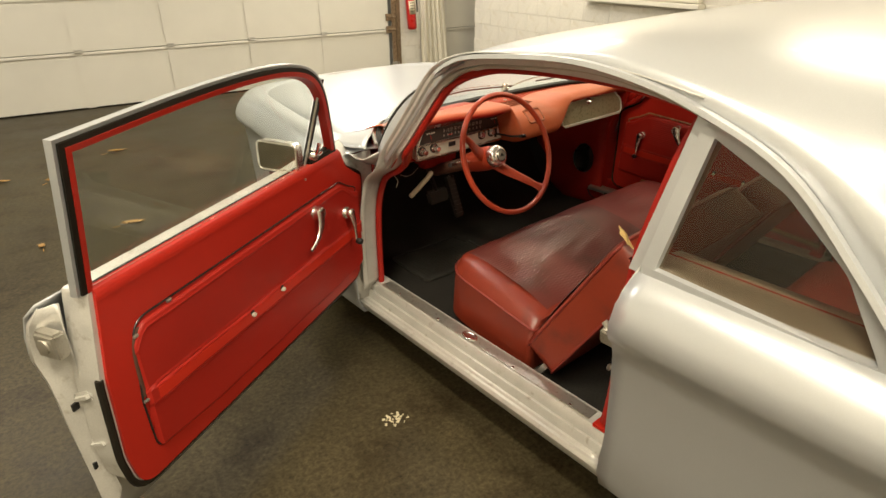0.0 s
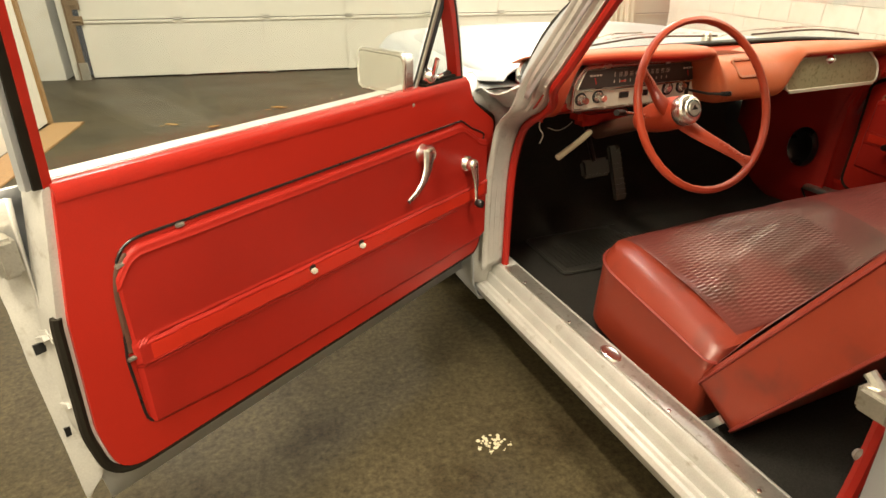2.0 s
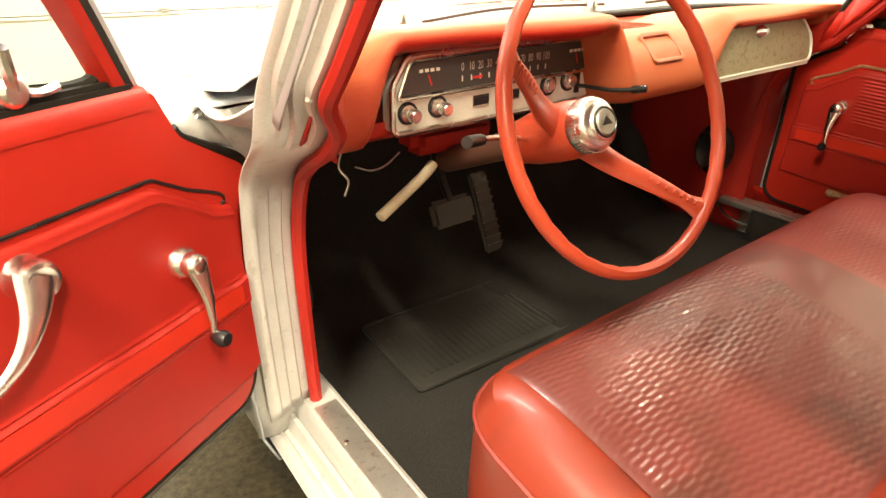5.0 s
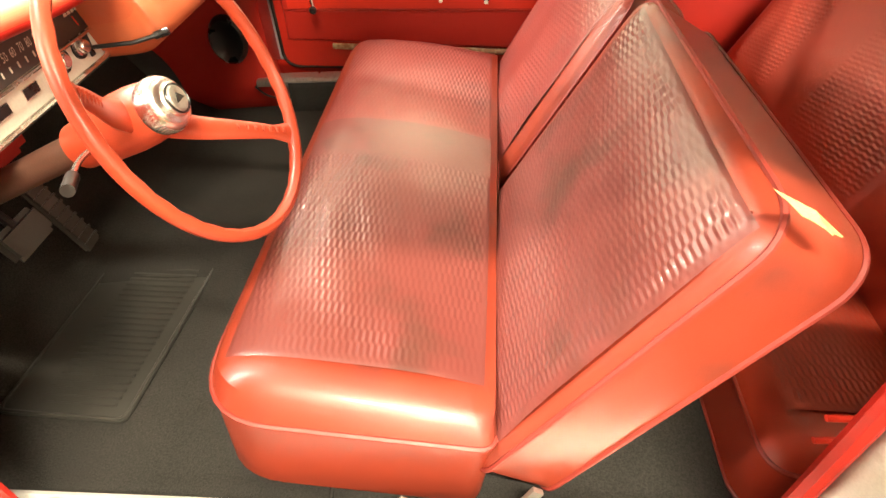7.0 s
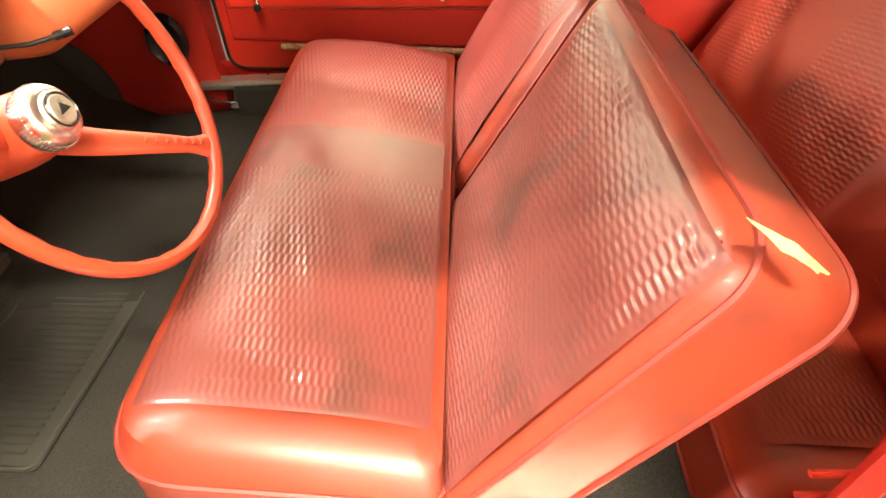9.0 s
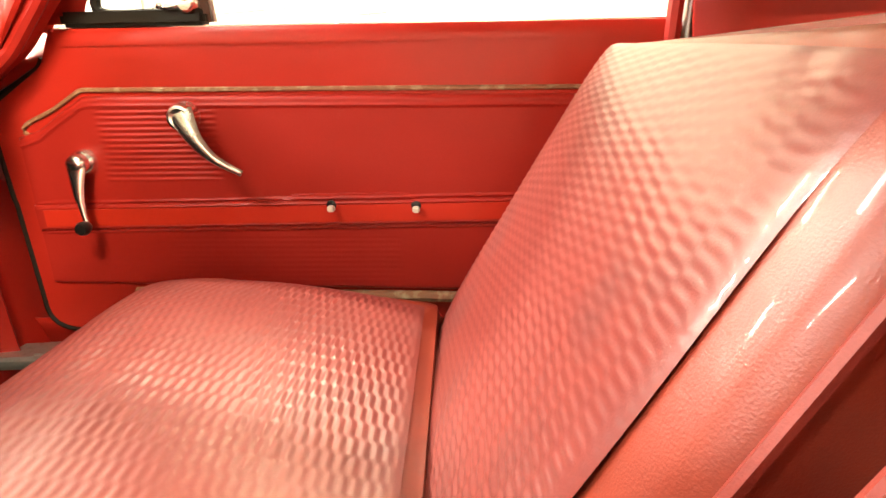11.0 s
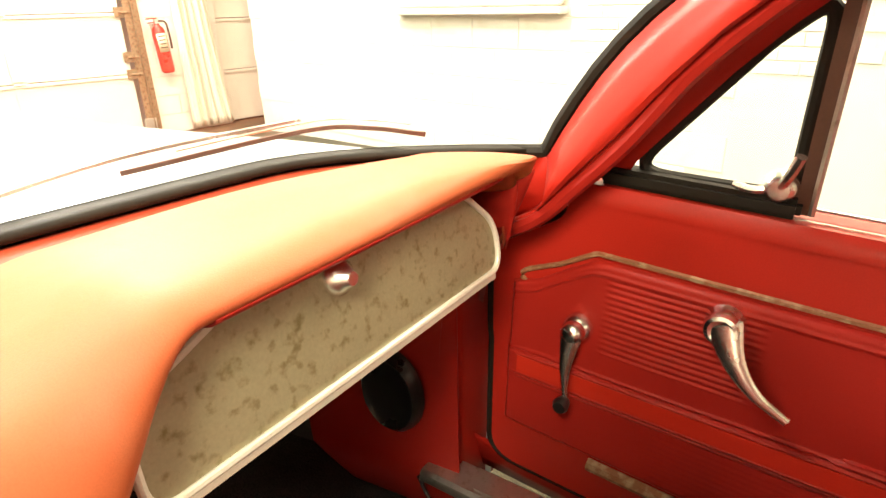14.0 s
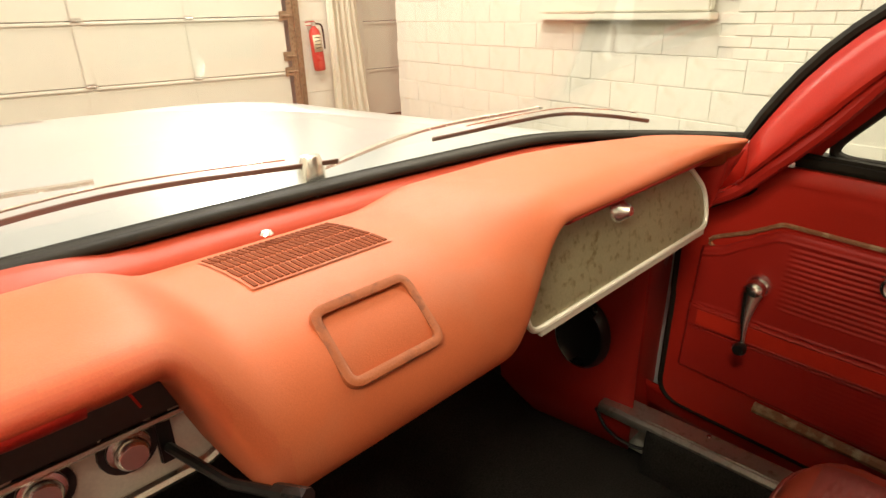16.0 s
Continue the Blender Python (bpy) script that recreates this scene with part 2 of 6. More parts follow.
def sweep_bm(path, profile, side=None, closed=False, caps=True, closed_profile=True):
    """Sweep a profile (rows of a, b) along a path: a goes along side, b along tangent x side. side: fixed vector."""
    path = np.array(path, float)
    n = len(path)
    G = np.zeros((n, len(profile), 3))
    for i in range(n):
        if closed:
            t = path[(i + 1) % n] - path[i - 1]
        else:
            t = path[min(i + 1, n - 1)] - path[max(i - 1, 0)]
        t = t / (np.linalg.norm(t) + 1e-12)
        s = np.array(side if side is not None else (0, 0, 1), float)
        s = s - t * (s @ t)
        s = s / (np.linalg.norm(s) + 1e-12)
        o = np.cross(t, s)
        for k, (a, b) in enumerate(profile):
            G[i, k] = path[i] + s * a + o * b
    bm = grid_bm(G, closed, closed_profile)
    if caps and closed_profile and not closed:
        bm.verts.ensure_lookup_table()
        m = len(profile)
        bm.faces.new([bm.verts[k] for k in range(m)])
        bm.faces.new([bm.verts[(n - 1) * m + k] for k in range(m)])
    return bm


def circle(r, n=10, sx=1.0, sy=1.0):
    return [(r * sx * math.cos(2 * math.pi * k / n), r * sy * math.sin(2 * math.pi * k / n)) for k in range(n)]


def tube_bm(path, r, n=10, closed=False, side=(0, 0.3, 1)):
    return sweep_bm(path, circle(r, n), side, closed)


def prism_bm(outline, axis, a, b, bevel=0.0):
    """Extrude a 2D outline along an axis from a to b. Axis x: outline is (y, z); y: (x, z); z: (x, y)."""
    def at(p, w):
        return {"x": (w, p[0], p[1]), "y": (p[0], w, p[1]), "z": (p[0], p[1], w)}[axis]
    bm = bmesh.new()
    lo = [bm.verts.new(at(p, a)) for p in outline]
    hi = [bm.verts.new(at(p, b)) for p in outline]
    bm.faces.new(lo)
    bm.faces.new(hi)
    for i in range(len(outline)):
        j = (i + 1) % len(outline)
        bm.faces.new((lo[i], lo[j], hi[j], hi[i]))
    if bevel:
        es = [e for e in bm.edges if e.calc_face_angle(0) > 0.6]
        bmesh.ops.bevel(bm, geom=es, offset=bevel, segments=2, affect="EDGES", clamp_overlap=True)
    return bm


def box_bm(lo, hi, bevel=0.004, seg=2):
    bm = bmesh.new()
    bmesh.ops.create_cube(bm, size=1)
    for v in bm.verts:
        v.co = Vector([lo[k] + (v.co[k] + 0.5) * (hi[k] - lo[k]) for k in range(3)])
    if bevel:
        bmesh.ops.bevel(bm, geom=list(bm.edges), offset=bevel, segments=seg, affect="EDGES", clamp_overlap=True)
    return bm


def lathe_bm(profile, m=None, n=24):
    """Turn rows of (radius, height) about z, then move by m."""
    G = np.zeros((n, len(profile), 3))
    for i in range(n):
        a = 2 * math.pi * i / n
        for k, (r, h) in enumerate(profile):
            G[i, k] = (r * math.cos(a), r * math.sin(a), h)
    bm = grid_bm(G, wrap_u=True)
    bmesh.ops.remove_doubles(bm, verts=bm.verts, dist=1e-6)
    if m is not None:
        bmesh.ops.transform(bm, matrix=m, verts=bm.verts)
    return bm


def join(*bms):
    out = bmesh.new()
    for b in bms:
        me = bpy.data.meshes.new("tmp")
        b.to_mesh(me)
        b.free()
        out.from_mesh(me)
        bpy.data.meshes.remove(me)
    return out


def moved(bm, m):
    bmesh.ops.transform(bm, matrix=m, verts=bm.verts)
    return bm


def along(p, d):
    """A pose whose z axis points along d."""
    return Matrix.Translation(p) @ Vector(d).to_track_quat("Z", "Y").to_matrix().to_4x4()


def smoothstep(a, b, x):
    t = np.clip((x - a) / (b - a), 0, 1)
    return t * t * (3 - 2 * t)


# ---- garage ----
# the room is built square to its own walls, then turned under the car
GARAGE = pose(-0.1543, -0.0349, 0.0, 0, 0, -9.5)
WALL_Y, WALL_X, LEFT_X, BACK_Y, CORNER_Y = 7.52, 3.423, -5.2, -4.9, 6.59
FOOT = -0.17  # the floor falls towards the garage doors


def floor_z(y):
    return FOOT * min(1.3, max(0.0, (y - 1.8) / 5.7)) ** 1.5


def slab(name, lo, hi, mat, label, category="wall", bevel=0.0):
    return tagged(link_bm(name, box_bm(lo, hi, bevel), mat, smooth=False), label, category, kind="structure")


ys = [BACK_Y - 0.2] + list(np.linspace(1.8, WALL_Y + 0.4, 16))
bm = grid_bm(np.array([[(x, y, floor_z(y)) for y in ys] for x in np.linspace(LEFT_X - 0.2, 5.2, 12)]))
ground = tagged(link_bm("floor", bm, FLOOR), "brown stained polished concrete garage floor", "floor", kind="structure")
mod = ground.modifiers.new("thick", "SOLIDIFY")
mod.thickness, mod.offset = 0.12, -1 if ground.data.polygons[0].normal.z > 0 else 1
slab("ceiling", (LEFT_X - 0.2, BACK_Y - 0.2, CEIL), (5.2, WALL_Y + 0.4, CEIL + 0.1), WHITE_BLOCK, "plain white painted garage ceiling", "ceiling")
wall_north = slab("wall_north", (LEFT_X - 0.2, WALL_Y, FOOT), (-3.95, WALL_Y + 0.3, CEIL), WHITE_BLOCK, "white painted block wall beside the garage door")
slab("wall_north_pier", (2.6, WALL_Y - 0.02, FOOT), (3.5, WALL_Y + 0.3, CEIL), MORTAR, "white painted block pier between two garage doors")
slab("wall_north_top", (-3.95, WALL_Y, 2.9), (5.0, WALL_Y + 0.3, CEIL), WHITE_BLOCK, "white painted wall above the garage doors")
wall_east = slab("wall_east", (WALL_X, BACK_Y, -0.2), (WALL_X + 0.25, CORNER_Y, CEIL), MORTAR, "white painted block and brick side wall")
slab("wall_alcove_south", (WALL_X + 0.25, CORNER_Y - 0.25, -0.2), (5.0, CORNER_Y, CEIL), WHITE_BLOCK, "white painted wall closing the recess")
slab("wall_alcove_east", (5.0, CORNER_Y - 0.25, -0.2), (5.2, WALL_Y + 0.4, CEIL), WHITE_BLOCK, "white painted wall closing the recess")
slab("wall_west", (LEFT_X - 0.2, BACK_Y, -0.2), (LEFT_X, WALL_Y, CEIL), WHITE_BLOCK, "white painted block side wall")
slab("wall_south", (LEFT_X - 0.2, BACK_Y - 0.2, -0.2), (WALL_X + 0.2, BACK_Y, CEIL), WHITE_BLOCK, "white painted rear garage wall")


def ceiling_light(x, y, share, cool):
    lamp_data = bpy.data.lights.new("tube_light", "AREA")
    lamp_data.shape, lamp_data.size, lamp_data.size_y = "RECTANGLE", 0.16, 1.25
    lamp_data.energy, lamp_data.color = LAMP_POWER * share, COOL_COLOUR if cool else LAMP_COLOUR
    t = thing("ceiling_light", "white enamelled fluorescent tube fixture on the ceiling", "ceiling light", "ceiling lights", at=pose(x, y, CEIL - 0.02))
    part("housing", box_bm((-0.11, -0.66, -0.05), (0.11, 0.66, 0.015), 0.01), WHITE_METAL, t)
    for s in (-0.05, 0.05):
        part("tube", tube_bm([(s, -0.6, -0.07), (s, 0.6, -0.07)], 0.017, 10), TUBE, t, "lit fluorescent tube")
    lamp = new("tube_light", lamp_data)
    lamp.parent = t
    lamp.location = (0, 0, -0.1)
    return t


for fixture in FIXTURES:
    ceiling_light(*fixture)


def garage_door(name, x0, x1, seams, y, zs, label):
    d = tagged(new(name), label, "garage door", kind="structure")
    for a, b in zip(zs, zs[1:]):
        part("door_section", box_bm((x0, y, a + 0.004), (x1, y + 0.04, b - 0.004), 0.006), WHITE_METAL, d)
        # proud rail along the top of the section
        part("section_rail", box_bm((x0 + 0.005, y - 0.02, b - 0.035), (x1 - 0.005, y - 0.001, b - 0.008), 0.005), WHITE_METAL, d)
    for sx in seams:
        for a, b in zip(zs, zs[1:]):
            part("stile", box_bm((sx - 0.045, y - 0.014, a + 0.008), (sx + 0.045, y - 0.001, b - 0.04), 0.006), WHITE_METAL, d)
        for z in zs[1:-1]:
            hinge = part("hinge", join(box_bm((sx - 0.045, y - 0.026, z - 0.012), (sx + 0.045, y - 0.014, z + 0.03), 0.003),
                                       tube_bm([(sx - 0.04, y - 0.033, z), (sx + 0.04, y - 0.033, z)], 0.008, 8)), DULL, d, "galvanised steel hinge")
    part("rubber_seal", box_bm((x0, y - 0.012, zs[0]), (x1, y + 0.03, zs[0] + 0.02), 0.005), BLACK, d)
    return d


SEAMS = [1.467 - 1.013 * k for k in range(5)]
door_1 = garage_door("door_1", -3.64, 2.49, SEAMS, WALL_Y - 0.02, [FOOT, 0.49, 1.09, 1.69, 2.29, 2.9], "cream white sectional garage door with steel hinges")
door_2 = garage_door("door_2", 3.5, 5.0, [], WALL_Y + 0.06, [FOOT, 0.43, 1.0, 1.57, 2.14, 2.9], "cream white sectional garage door seen behind the curtain")


def door_track(x, s):
    t = thing("door_track", "rusty steel garage door track with rollers", "door track", "door tracks")
    part("rail", join(box_bm((x - 0.035, WALL_Y - 0.075, FOOT), (x + 0.035, WALL_Y - 0.065, 2.9), 0.003),
                      box_bm((x + 0.03 * s, WALL_Y - 0.12, FOOT), (x + 0.036 * s, WALL_Y - 0.066, 2.9), 0.002)), RUST, t)
    part("jamb_board", box_bm((x + 0.05 * s, WALL_Y - 0.055, FOOT), (x + 0.12 * s, WALL_Y - 0.021, 2.9), 0.004) if s > 0 else
         box_bm((x - 0.12, WALL_Y - 0.055, FOOT), (x - 0.05, WALL_Y - 0.021, 2.9), 0.004), RUST if s > 0 else WHITE_METAL, t)
    for z in (0.49, 0.66, 1.09, 1.69):
        part("roller_bracket", join(box_bm((x - 0.1 * (s > 0) - 0.02, WALL_Y - 0.06, z - 0.05), (x + 0.1 * (s < 0) + 0.02, WALL_Y - 0.045, z + 0.05), 0.004),
                                    tube_bm([(x - 0.08 * s, WALL_Y - 0.07, z), (x + 0.02, WALL_Y - 0.09, z)], 0.012, 8)), RUST, t)
    part("foot_plate", box_bm((x - 0.06, WALL_Y - 0.1, FOOT), (x + 0.06, WALL_Y - 0.06, FOOT + 0.2), 0.004), DULL, t)


door_track(2.55, 1)
door_track(-3.72, -1)


def curtain():
    t = thing("curtain", "cream cloth curtain hanging gathered beside the garage door", "curtain")
    G = np.zeros((90, 30, 3))
    for i in range(90):
        a = i / 89
        for j in range(30):
            z = j / 29
            wide = 0.3 + 0.2 * (1 - z) ** 1.5
            G[i, j] = (3.0 + wide * a, 7.41 + 0.03 * math.sin(a * 34 + z * 1.5) + 0.014 * math.sin(a * 77 + z * 4), FOOT + 0.03 + 2.6 * z)
    sheet("cloth", G, CLOTH, t, 0.004)
    part("curtain_rod", tube_bm([(2.9, 7.41, FOOT + 2.64), (3.6, 7.41, FOOT + 2.64)], 0.012), DULL, t)


curtain()


def fire_extinguisher():
    t = thing("fire_extinguisher", "red fire extinguisher with black hose hanging on the pier", "fire extinguisher", at=pose(2.815, 7.36, 0.485, 0, -4, 0) @ Matrix.Scale(1.07, 4))
    part("cylinder", lathe_bm([(0.0, 0), (0.05, 0.0), (0.062, 0.015), (0.064, 0.05), (0.064, 0.36), (0.055, 0.41), (0.03, 0.44), (0.02, 0.46), (0, 0.46)], n=24), EXT_RED, t)
    part("valve", box_bm((-0.018, -0.02, 0.455), (0.018, 0.02, 0.5), 0.004), DULL, t)
    part("lever", box_bm((-0.09, -0.012, 0.5), (0.02, 0.012, 0.512), 0.004), EXT_RED, t)
    part("carry_handle", box_bm((-0.085, -0.012, 0.465), (0.0, 0.012, 0.475), 0.004), EXT_RED, t)
    part("hose", tube_bm(spline([(0.02, 0, 0.48), (0.08, -0.02, 0.46), (0.085, -0.03, 0.36), (0.075, -0.04, 0.22)], 6), 0.011), DARK, t)
    g = [(0.0665 * math.cos(a), 0.0665 * math.sin(a)) for a in np.linspace(-2.4, -0.9, 12)]
    G = np.array([[(x, y, z) for z in (0.2, 0.37)] for x, y in g])
    lab = sheet("label_band", G, LABEL, t, 0.001, "cream paper instruction label")
    for k in range(4):
        G = np.array([[(x * 1.015, y * 1.015, z) for z in (0.34 - 0.035 * k, 0.35 - 0.035 * k)] for x, y in g[2:-2]])
        sheet("print_bar", G, DARK, lab, 0.0006)
    part("wall_bracket", box_bm((-0.02, 0.06, 0.38), (0.02, 0.13, 0.46), 0.003), DULL, t)


fire_extinguisher()


def partition():
    t = thing("partition_panel", "white painted plywood partition with bare wood end", "partition")
    for k in range(3):
        part("board", box_bm((-3.38, 1.2 + 1.22 * k + 0.004, -0.05), (-3.32, 1.2 + 1.22 * (k + 1) - 0.004, 2.5), 0.003), WHITE_METAL, t)
    part("end_stud", box_bm((-3.4, 4.86, floor_z(4.89)), (-3.3, 4.92, 2.5), 0.004), WOOD, t, "bare wooden end stud")
    b = thing("plywood_base", "worn plywood sheet lying on the concrete floor", "plywood sheet")
    bm = box_bm((-3.29, 2.2, 0.001), (-3.05, 4.85, 0.016), 0.003)
    for v in bm.verts:
        v.co.z += floor_z(v.co.y)
    part("sheet_board", bm, WOOD, b)


partition()


def wall_window():
    w = tagged(new("window_1"), "white boarded wall window with a projecting sill", "window", kind="structure")
    y0, y1, z0 = 2.85, 4.31, 1.02
    part("window_sill", box_bm((WALL_X - 0.1, y0 - 0.02, z0), (WALL_X - 0.001, y1 + 0.02, z0 + 0.045), 0.006), WHITE_METAL, w)
    for k in range(5):
        part("slat", box_bm((WALL_X - 0.07, y0, z0 + 0.05 + 0.16 * k), (WALL_X - 0.012, y1, z0 + 0.2 + 0.16 * k), 0.012), WHITE_METAL, w)


wall_window()


def leaf(x, y, s, a):
    t = thing("dry_leaf", "curled dry brown leaf lying on the concrete", "leaf", "dry leaves", at=pose(x, y, floor_z(y) + 0.004, 0, 0, a))
    pts = []
    for k in range(22):
        th = 2 * math.pi * k / 22
        r = s * (0.5 + 0.5 * abs(math.cos(th)) ** 1.2) * (1.0 if k % 2 else 0.55)
        pts.append((r * math.cos(th), 0.62 * r * math.sin(th)))
    bm = bmesh.new()
    c = bm.verts.new((0, 0, 0.004))
    vs = [bm.verts.new((p[0], p[1], 0.004 + 0.25 * s * abs(math.sin(3 * i)))) for i, p in enumerate(pts)]
    for i in range(22):
        bm.faces.new((c, vs[i], vs[(i + 1) % 22]))
    b = part("blade", bm, LEAF, t)
    m = b.modifiers.new("thick", "SOLIDIFY")
    m.thickness = 0.002
    part("stem", tube_bm([(-s, 0, 0.004), (-1.6 * s, 0.1 * s, 0.003)], 0.0022, 6), LEAF, t)


for lx, ly, ls, la in ((-1.49, 5.0, 0.085, 20), (-1.99, 4.37, 0.075, 60), (-1.549, 3.04, 0.075, 10), (-2.045, 2.95, 0.05, 100), (-2.33, 4.54, 0.06, 5)):
    leaf(lx, ly, ls, la)


def paint_splat(x, y):
    """Dried drops round a blot."""
    t = thing("paint_splat", "small white paint splatter dried on the concrete", "paint splatter", at=pose(x, y, 0.0))
    rnd = random.Random(4)
    bms = []
    for k in range(60):
        r = 0.0015 + 0.0045 * rnd.random() ** 2
        a, q = rnd.uniform(0, 6.28), 0.05 * rnd.random() ** 0.8
        bm = lathe_bm([(0, 0.0022), (r * 0.7, 0.002), (r, 0.0)], None, 9)
        for v in bm.verts:
            v.co.x *= rnd.uniform(0.75, 1.3)
        bms.append(moved(bm, pose(q * math.cos(a), 0.75 * q * math.sin(a), 0.0004 * (k % 5), 0, 0, rnd.uniform(0, 360))))
    part("drops", join(*bms), LABEL, t)


paint_splat(-0.935, 0.585)
for ob in list(scene.objects):
    if ob.parent is None and ob is not cam:
        ob.matrix_basis = GARAGE @ ob.matrix_basis


# ---- car ----
WIDEN = 1.08
car = thing("car", "silver two-door compact coupe with red interior and open door", "car")


def side_profile():
    """Half section of the body side: (how far out, height)."""
    return [(0.70, 0.19), (0.765, 0.2), (0.785, 0.26), (0.79, 0.4), (0.803, 0.55), (0.812, 0.66), (0.821, 0.695), (0.836, 0.712),
            (0.845, 0.735), (0.845, 0.765), (0.835, 0.81), (0.81, 0.845), (0.785, 0.868), (0.77, 0.874)]


def edge_y(z):
    """Front edge of the rear quarter: it leans back towards the belt."""
    return -0.05 - 0.12 * max(0, z - 0.3)


def nose_profile():
    """Front fender: a sharp overhanging edge round the nose."""
    return [(0.70, 0.19), (0.765, 0.2), (0.785, 0.26), (0.79, 0.4), (0.797, 0.55), (0.802, 0.66), (0.81, 0.72), (0.83, 0.757),
            (0.845, 0.77), (0.845, 0.785), (0.832, 0.815), (0.81, 0.845), (0.785, 0.868), (0.77, 0.874)]


def shell(name, plan, wheels, top, label=""):
    """Body skin swept round a plan path; rows of (x, y) with the outward normal worked out."""
    plan = np.array(plan)
    prof = nose_profile() if plan[0][1] > 0 else side_profile()
    n = len(plan)
    G = np.zeros((n, len(prof) + 4, 3))
    for i in range(n):
        t = plan[min(i + 1, n - 1)] - plan[max(i - 1, 0)]
        t /= np.linalg.norm(t)
        out = np.array((-t[1], t[0]))
        low = 0.19
        for wy in wheels:
            d = abs(plan[i][1] - wy)
            if d < 0.36 and abs(plan[i][0]) > 0.6:
                low = max(low, 0.30 + math.sqrt(max(0, 0.36 ** 2 - d * d)))
        k = 0
        for o, z in prof:
            z2 = max(z, low) if z < 0.66 else z
            zt = z2 if z2 < 0.7 else 0.7 + (z2 - 0.7) * (top - 0.7) / (0.874 - 0.7)
            G[i, k] = (*(plan[i] + out * (o - 0.845)), zt)
            k += 1
        for q in range(4):
            f = (q + 1) / 4
            G[i, k] = (*(plan[i] + out * (0.77 - 0.845 - 0.15 * f)), top + 0.004 * math.sin(3.14 * f) - 0.014 * f * f)
            k += 1
        if plan[0][1] < 0:
            for k in range(G.shape[1]):
                x, y, z = G[i, k]
                G[i, k, 1] += (edge_y(z) + 0.075) * max(0, 1 - (-0.075 - plan[i][1]) / 0.5)
    return sheet(name, G, SILVER, car, 0.004, label)


def plan_path(y0, y1, r):
    """Left side from y0 to y1, round the end with radius r, and back along the right side."""
    s = 1 if y1 > y0 else -1
    pts = [(-0.845, y) for y in np.linspace(y0, y1 - s * r, 40)]
    for k in range(1, 13):
        a = math.pi / 2 * k / 12
        pts.append((-0.845 + r * (1 - math.cos(a)), y1 - s * r + s * r * math.sin(a)))
    pts += [(-x, y) for x, y in pts[::-1]]
    return pts if s > 0 else [(-x, y) for x, y in pts]


front_shell = shell("front_bodywork", plan_path(1.1, 2.57, 0.42), [1.72], 0.868)
rear_shell = shell("rear_bodywork", plan_path(-0.075, -2.02, 0.3), [-1.0], 0.863)

# front lid between the fenders, with a fold along its rim
G = np.zeros((41, 31, 3))
for i, a in enumerate(np.linspace(-1, 1, 41)):
    for j, b in enumerate(np.linspace(0, 1, 31)):
        y = 1.315 + (2.52 - 1.315) * b - 0.26 * abs(a) ** 4 * b
        G[i, j] = (0.705 * a, y, 0.876 + 0.014 * (1 - a * a) - 0.022 * b ** 4 - 0.01 * max(0, abs(a) - 0.93) / 0.07 - 0.014 * (1 - b) ** 12)
front_lid = sheet("front_lid", G, SILVER, car, 0.006)
part("lid_emblem", box_bm((-0.12, 2.45, 0.868), (0.12, 2.465, 0.88), 0.003), CHROME, front_lid)
# cowl under the windscreen
G = np.zeros((41, 8, 3))
for i, a in enumerate(np.linspace(-1, 1, 41)):
    for j, b in enumerate(np.linspace(0, 1, 8)):
        yb = 1.31 - 0.30 * abs(a) ** 4
        G[i, j] = (0.765 * a, yb * (1 - b) + 1.335 * b, 0.905 * (1 - b) ** 1.5 + 0.866 * (1 - (1 - b) ** 1.5))
cowl = sheet("cowl", G, SILVER, car, 0.004)
G = np.array([[(x, y, 0.872 + 0.02 * (1 - (x / 0.75) ** 2)) for y in np.linspace(-1.25, -1.95, 8)] for x in np.linspace(-0.75, 0.75, 16)])
rear_lid = sheet("engine_lid", G, SILVER, car, 0.006)

# greenhouse: rail curve beside the openings (y, z) and the roof's centre line
RAIL = spline([(0.66, 1.185), (0.59, 1.235), (0.48, 1.262), (0.2, 1.268), (0.0, 1.25), (-0.16, 1.214), (-0.345, 1.14), (-0.5, 1.005), (-0.64, 0.858)], 6)
CENTRE = spline([(0.62, 1.245), (0.55, 1.278), (0.45, 1.303), (0.15, 1.335), (-0.05, 1.338), (-0.22, 1.33), (-0.48, 1.295), (-0.8, 1.19), (-1.25, 0.9)], 6)


def rail_x(z):
    return 0.79 - 0.13 * (z - 0.87)


G = np.zeros((len(RAIL), 49, 3))
for i in range(len(RAIL)):
    for j, c in enumerate(np.linspace(-1, 1, 49)):
        c = math.copysign(abs(c) ** 0.8, c)
        b = (1 - abs(c) ** 3.2) ** 0.62
        y = RAIL[i][0] + (CENTRE[i][0] - RAIL[i][0]) * b
        z = RAIL[i][1] + (CENTRE[i][1] - RAIL[i][1]) * b
        G[i, j] = (rail_x(RAIL[i][1]) * c, y, z)
HOLE = [(i, j) for i in range(38, 47) for j in range(10, 38)]
bm = grid_bm(G)
bm.faces.ensure_lookup_table()
bmesh.ops.delete(bm, geom=[bm.faces[i * 48 + j] for i, j in HOLE], context="FACES")
roof = part("roof", bm, SILVER, car)
mod = roof.modifiers.new("thick", "SOLIDIFY")
mod.thickness, mod.offset = 0.004, 0
back = sheet("rear_window", G[38:48, 10:39] + np.array((0, 0, 0.001)), GLASS, car, 0.0, "clear wrap-around rear window")
back.visible_shadow = False
ring = np.concatenate([G[38, 10:39], G[39:48, 38], G[47, 10:38][::-1], G[39:47, 10][::-1]])
part("rear_window_seal", tube_bm(ring, 0.012, 8, True), BLACK, car, "black rubber rear window seal")
H = G[:34].copy()
H[:, :, 2] -= 0.03
H[:, :, 0] *= 0.955
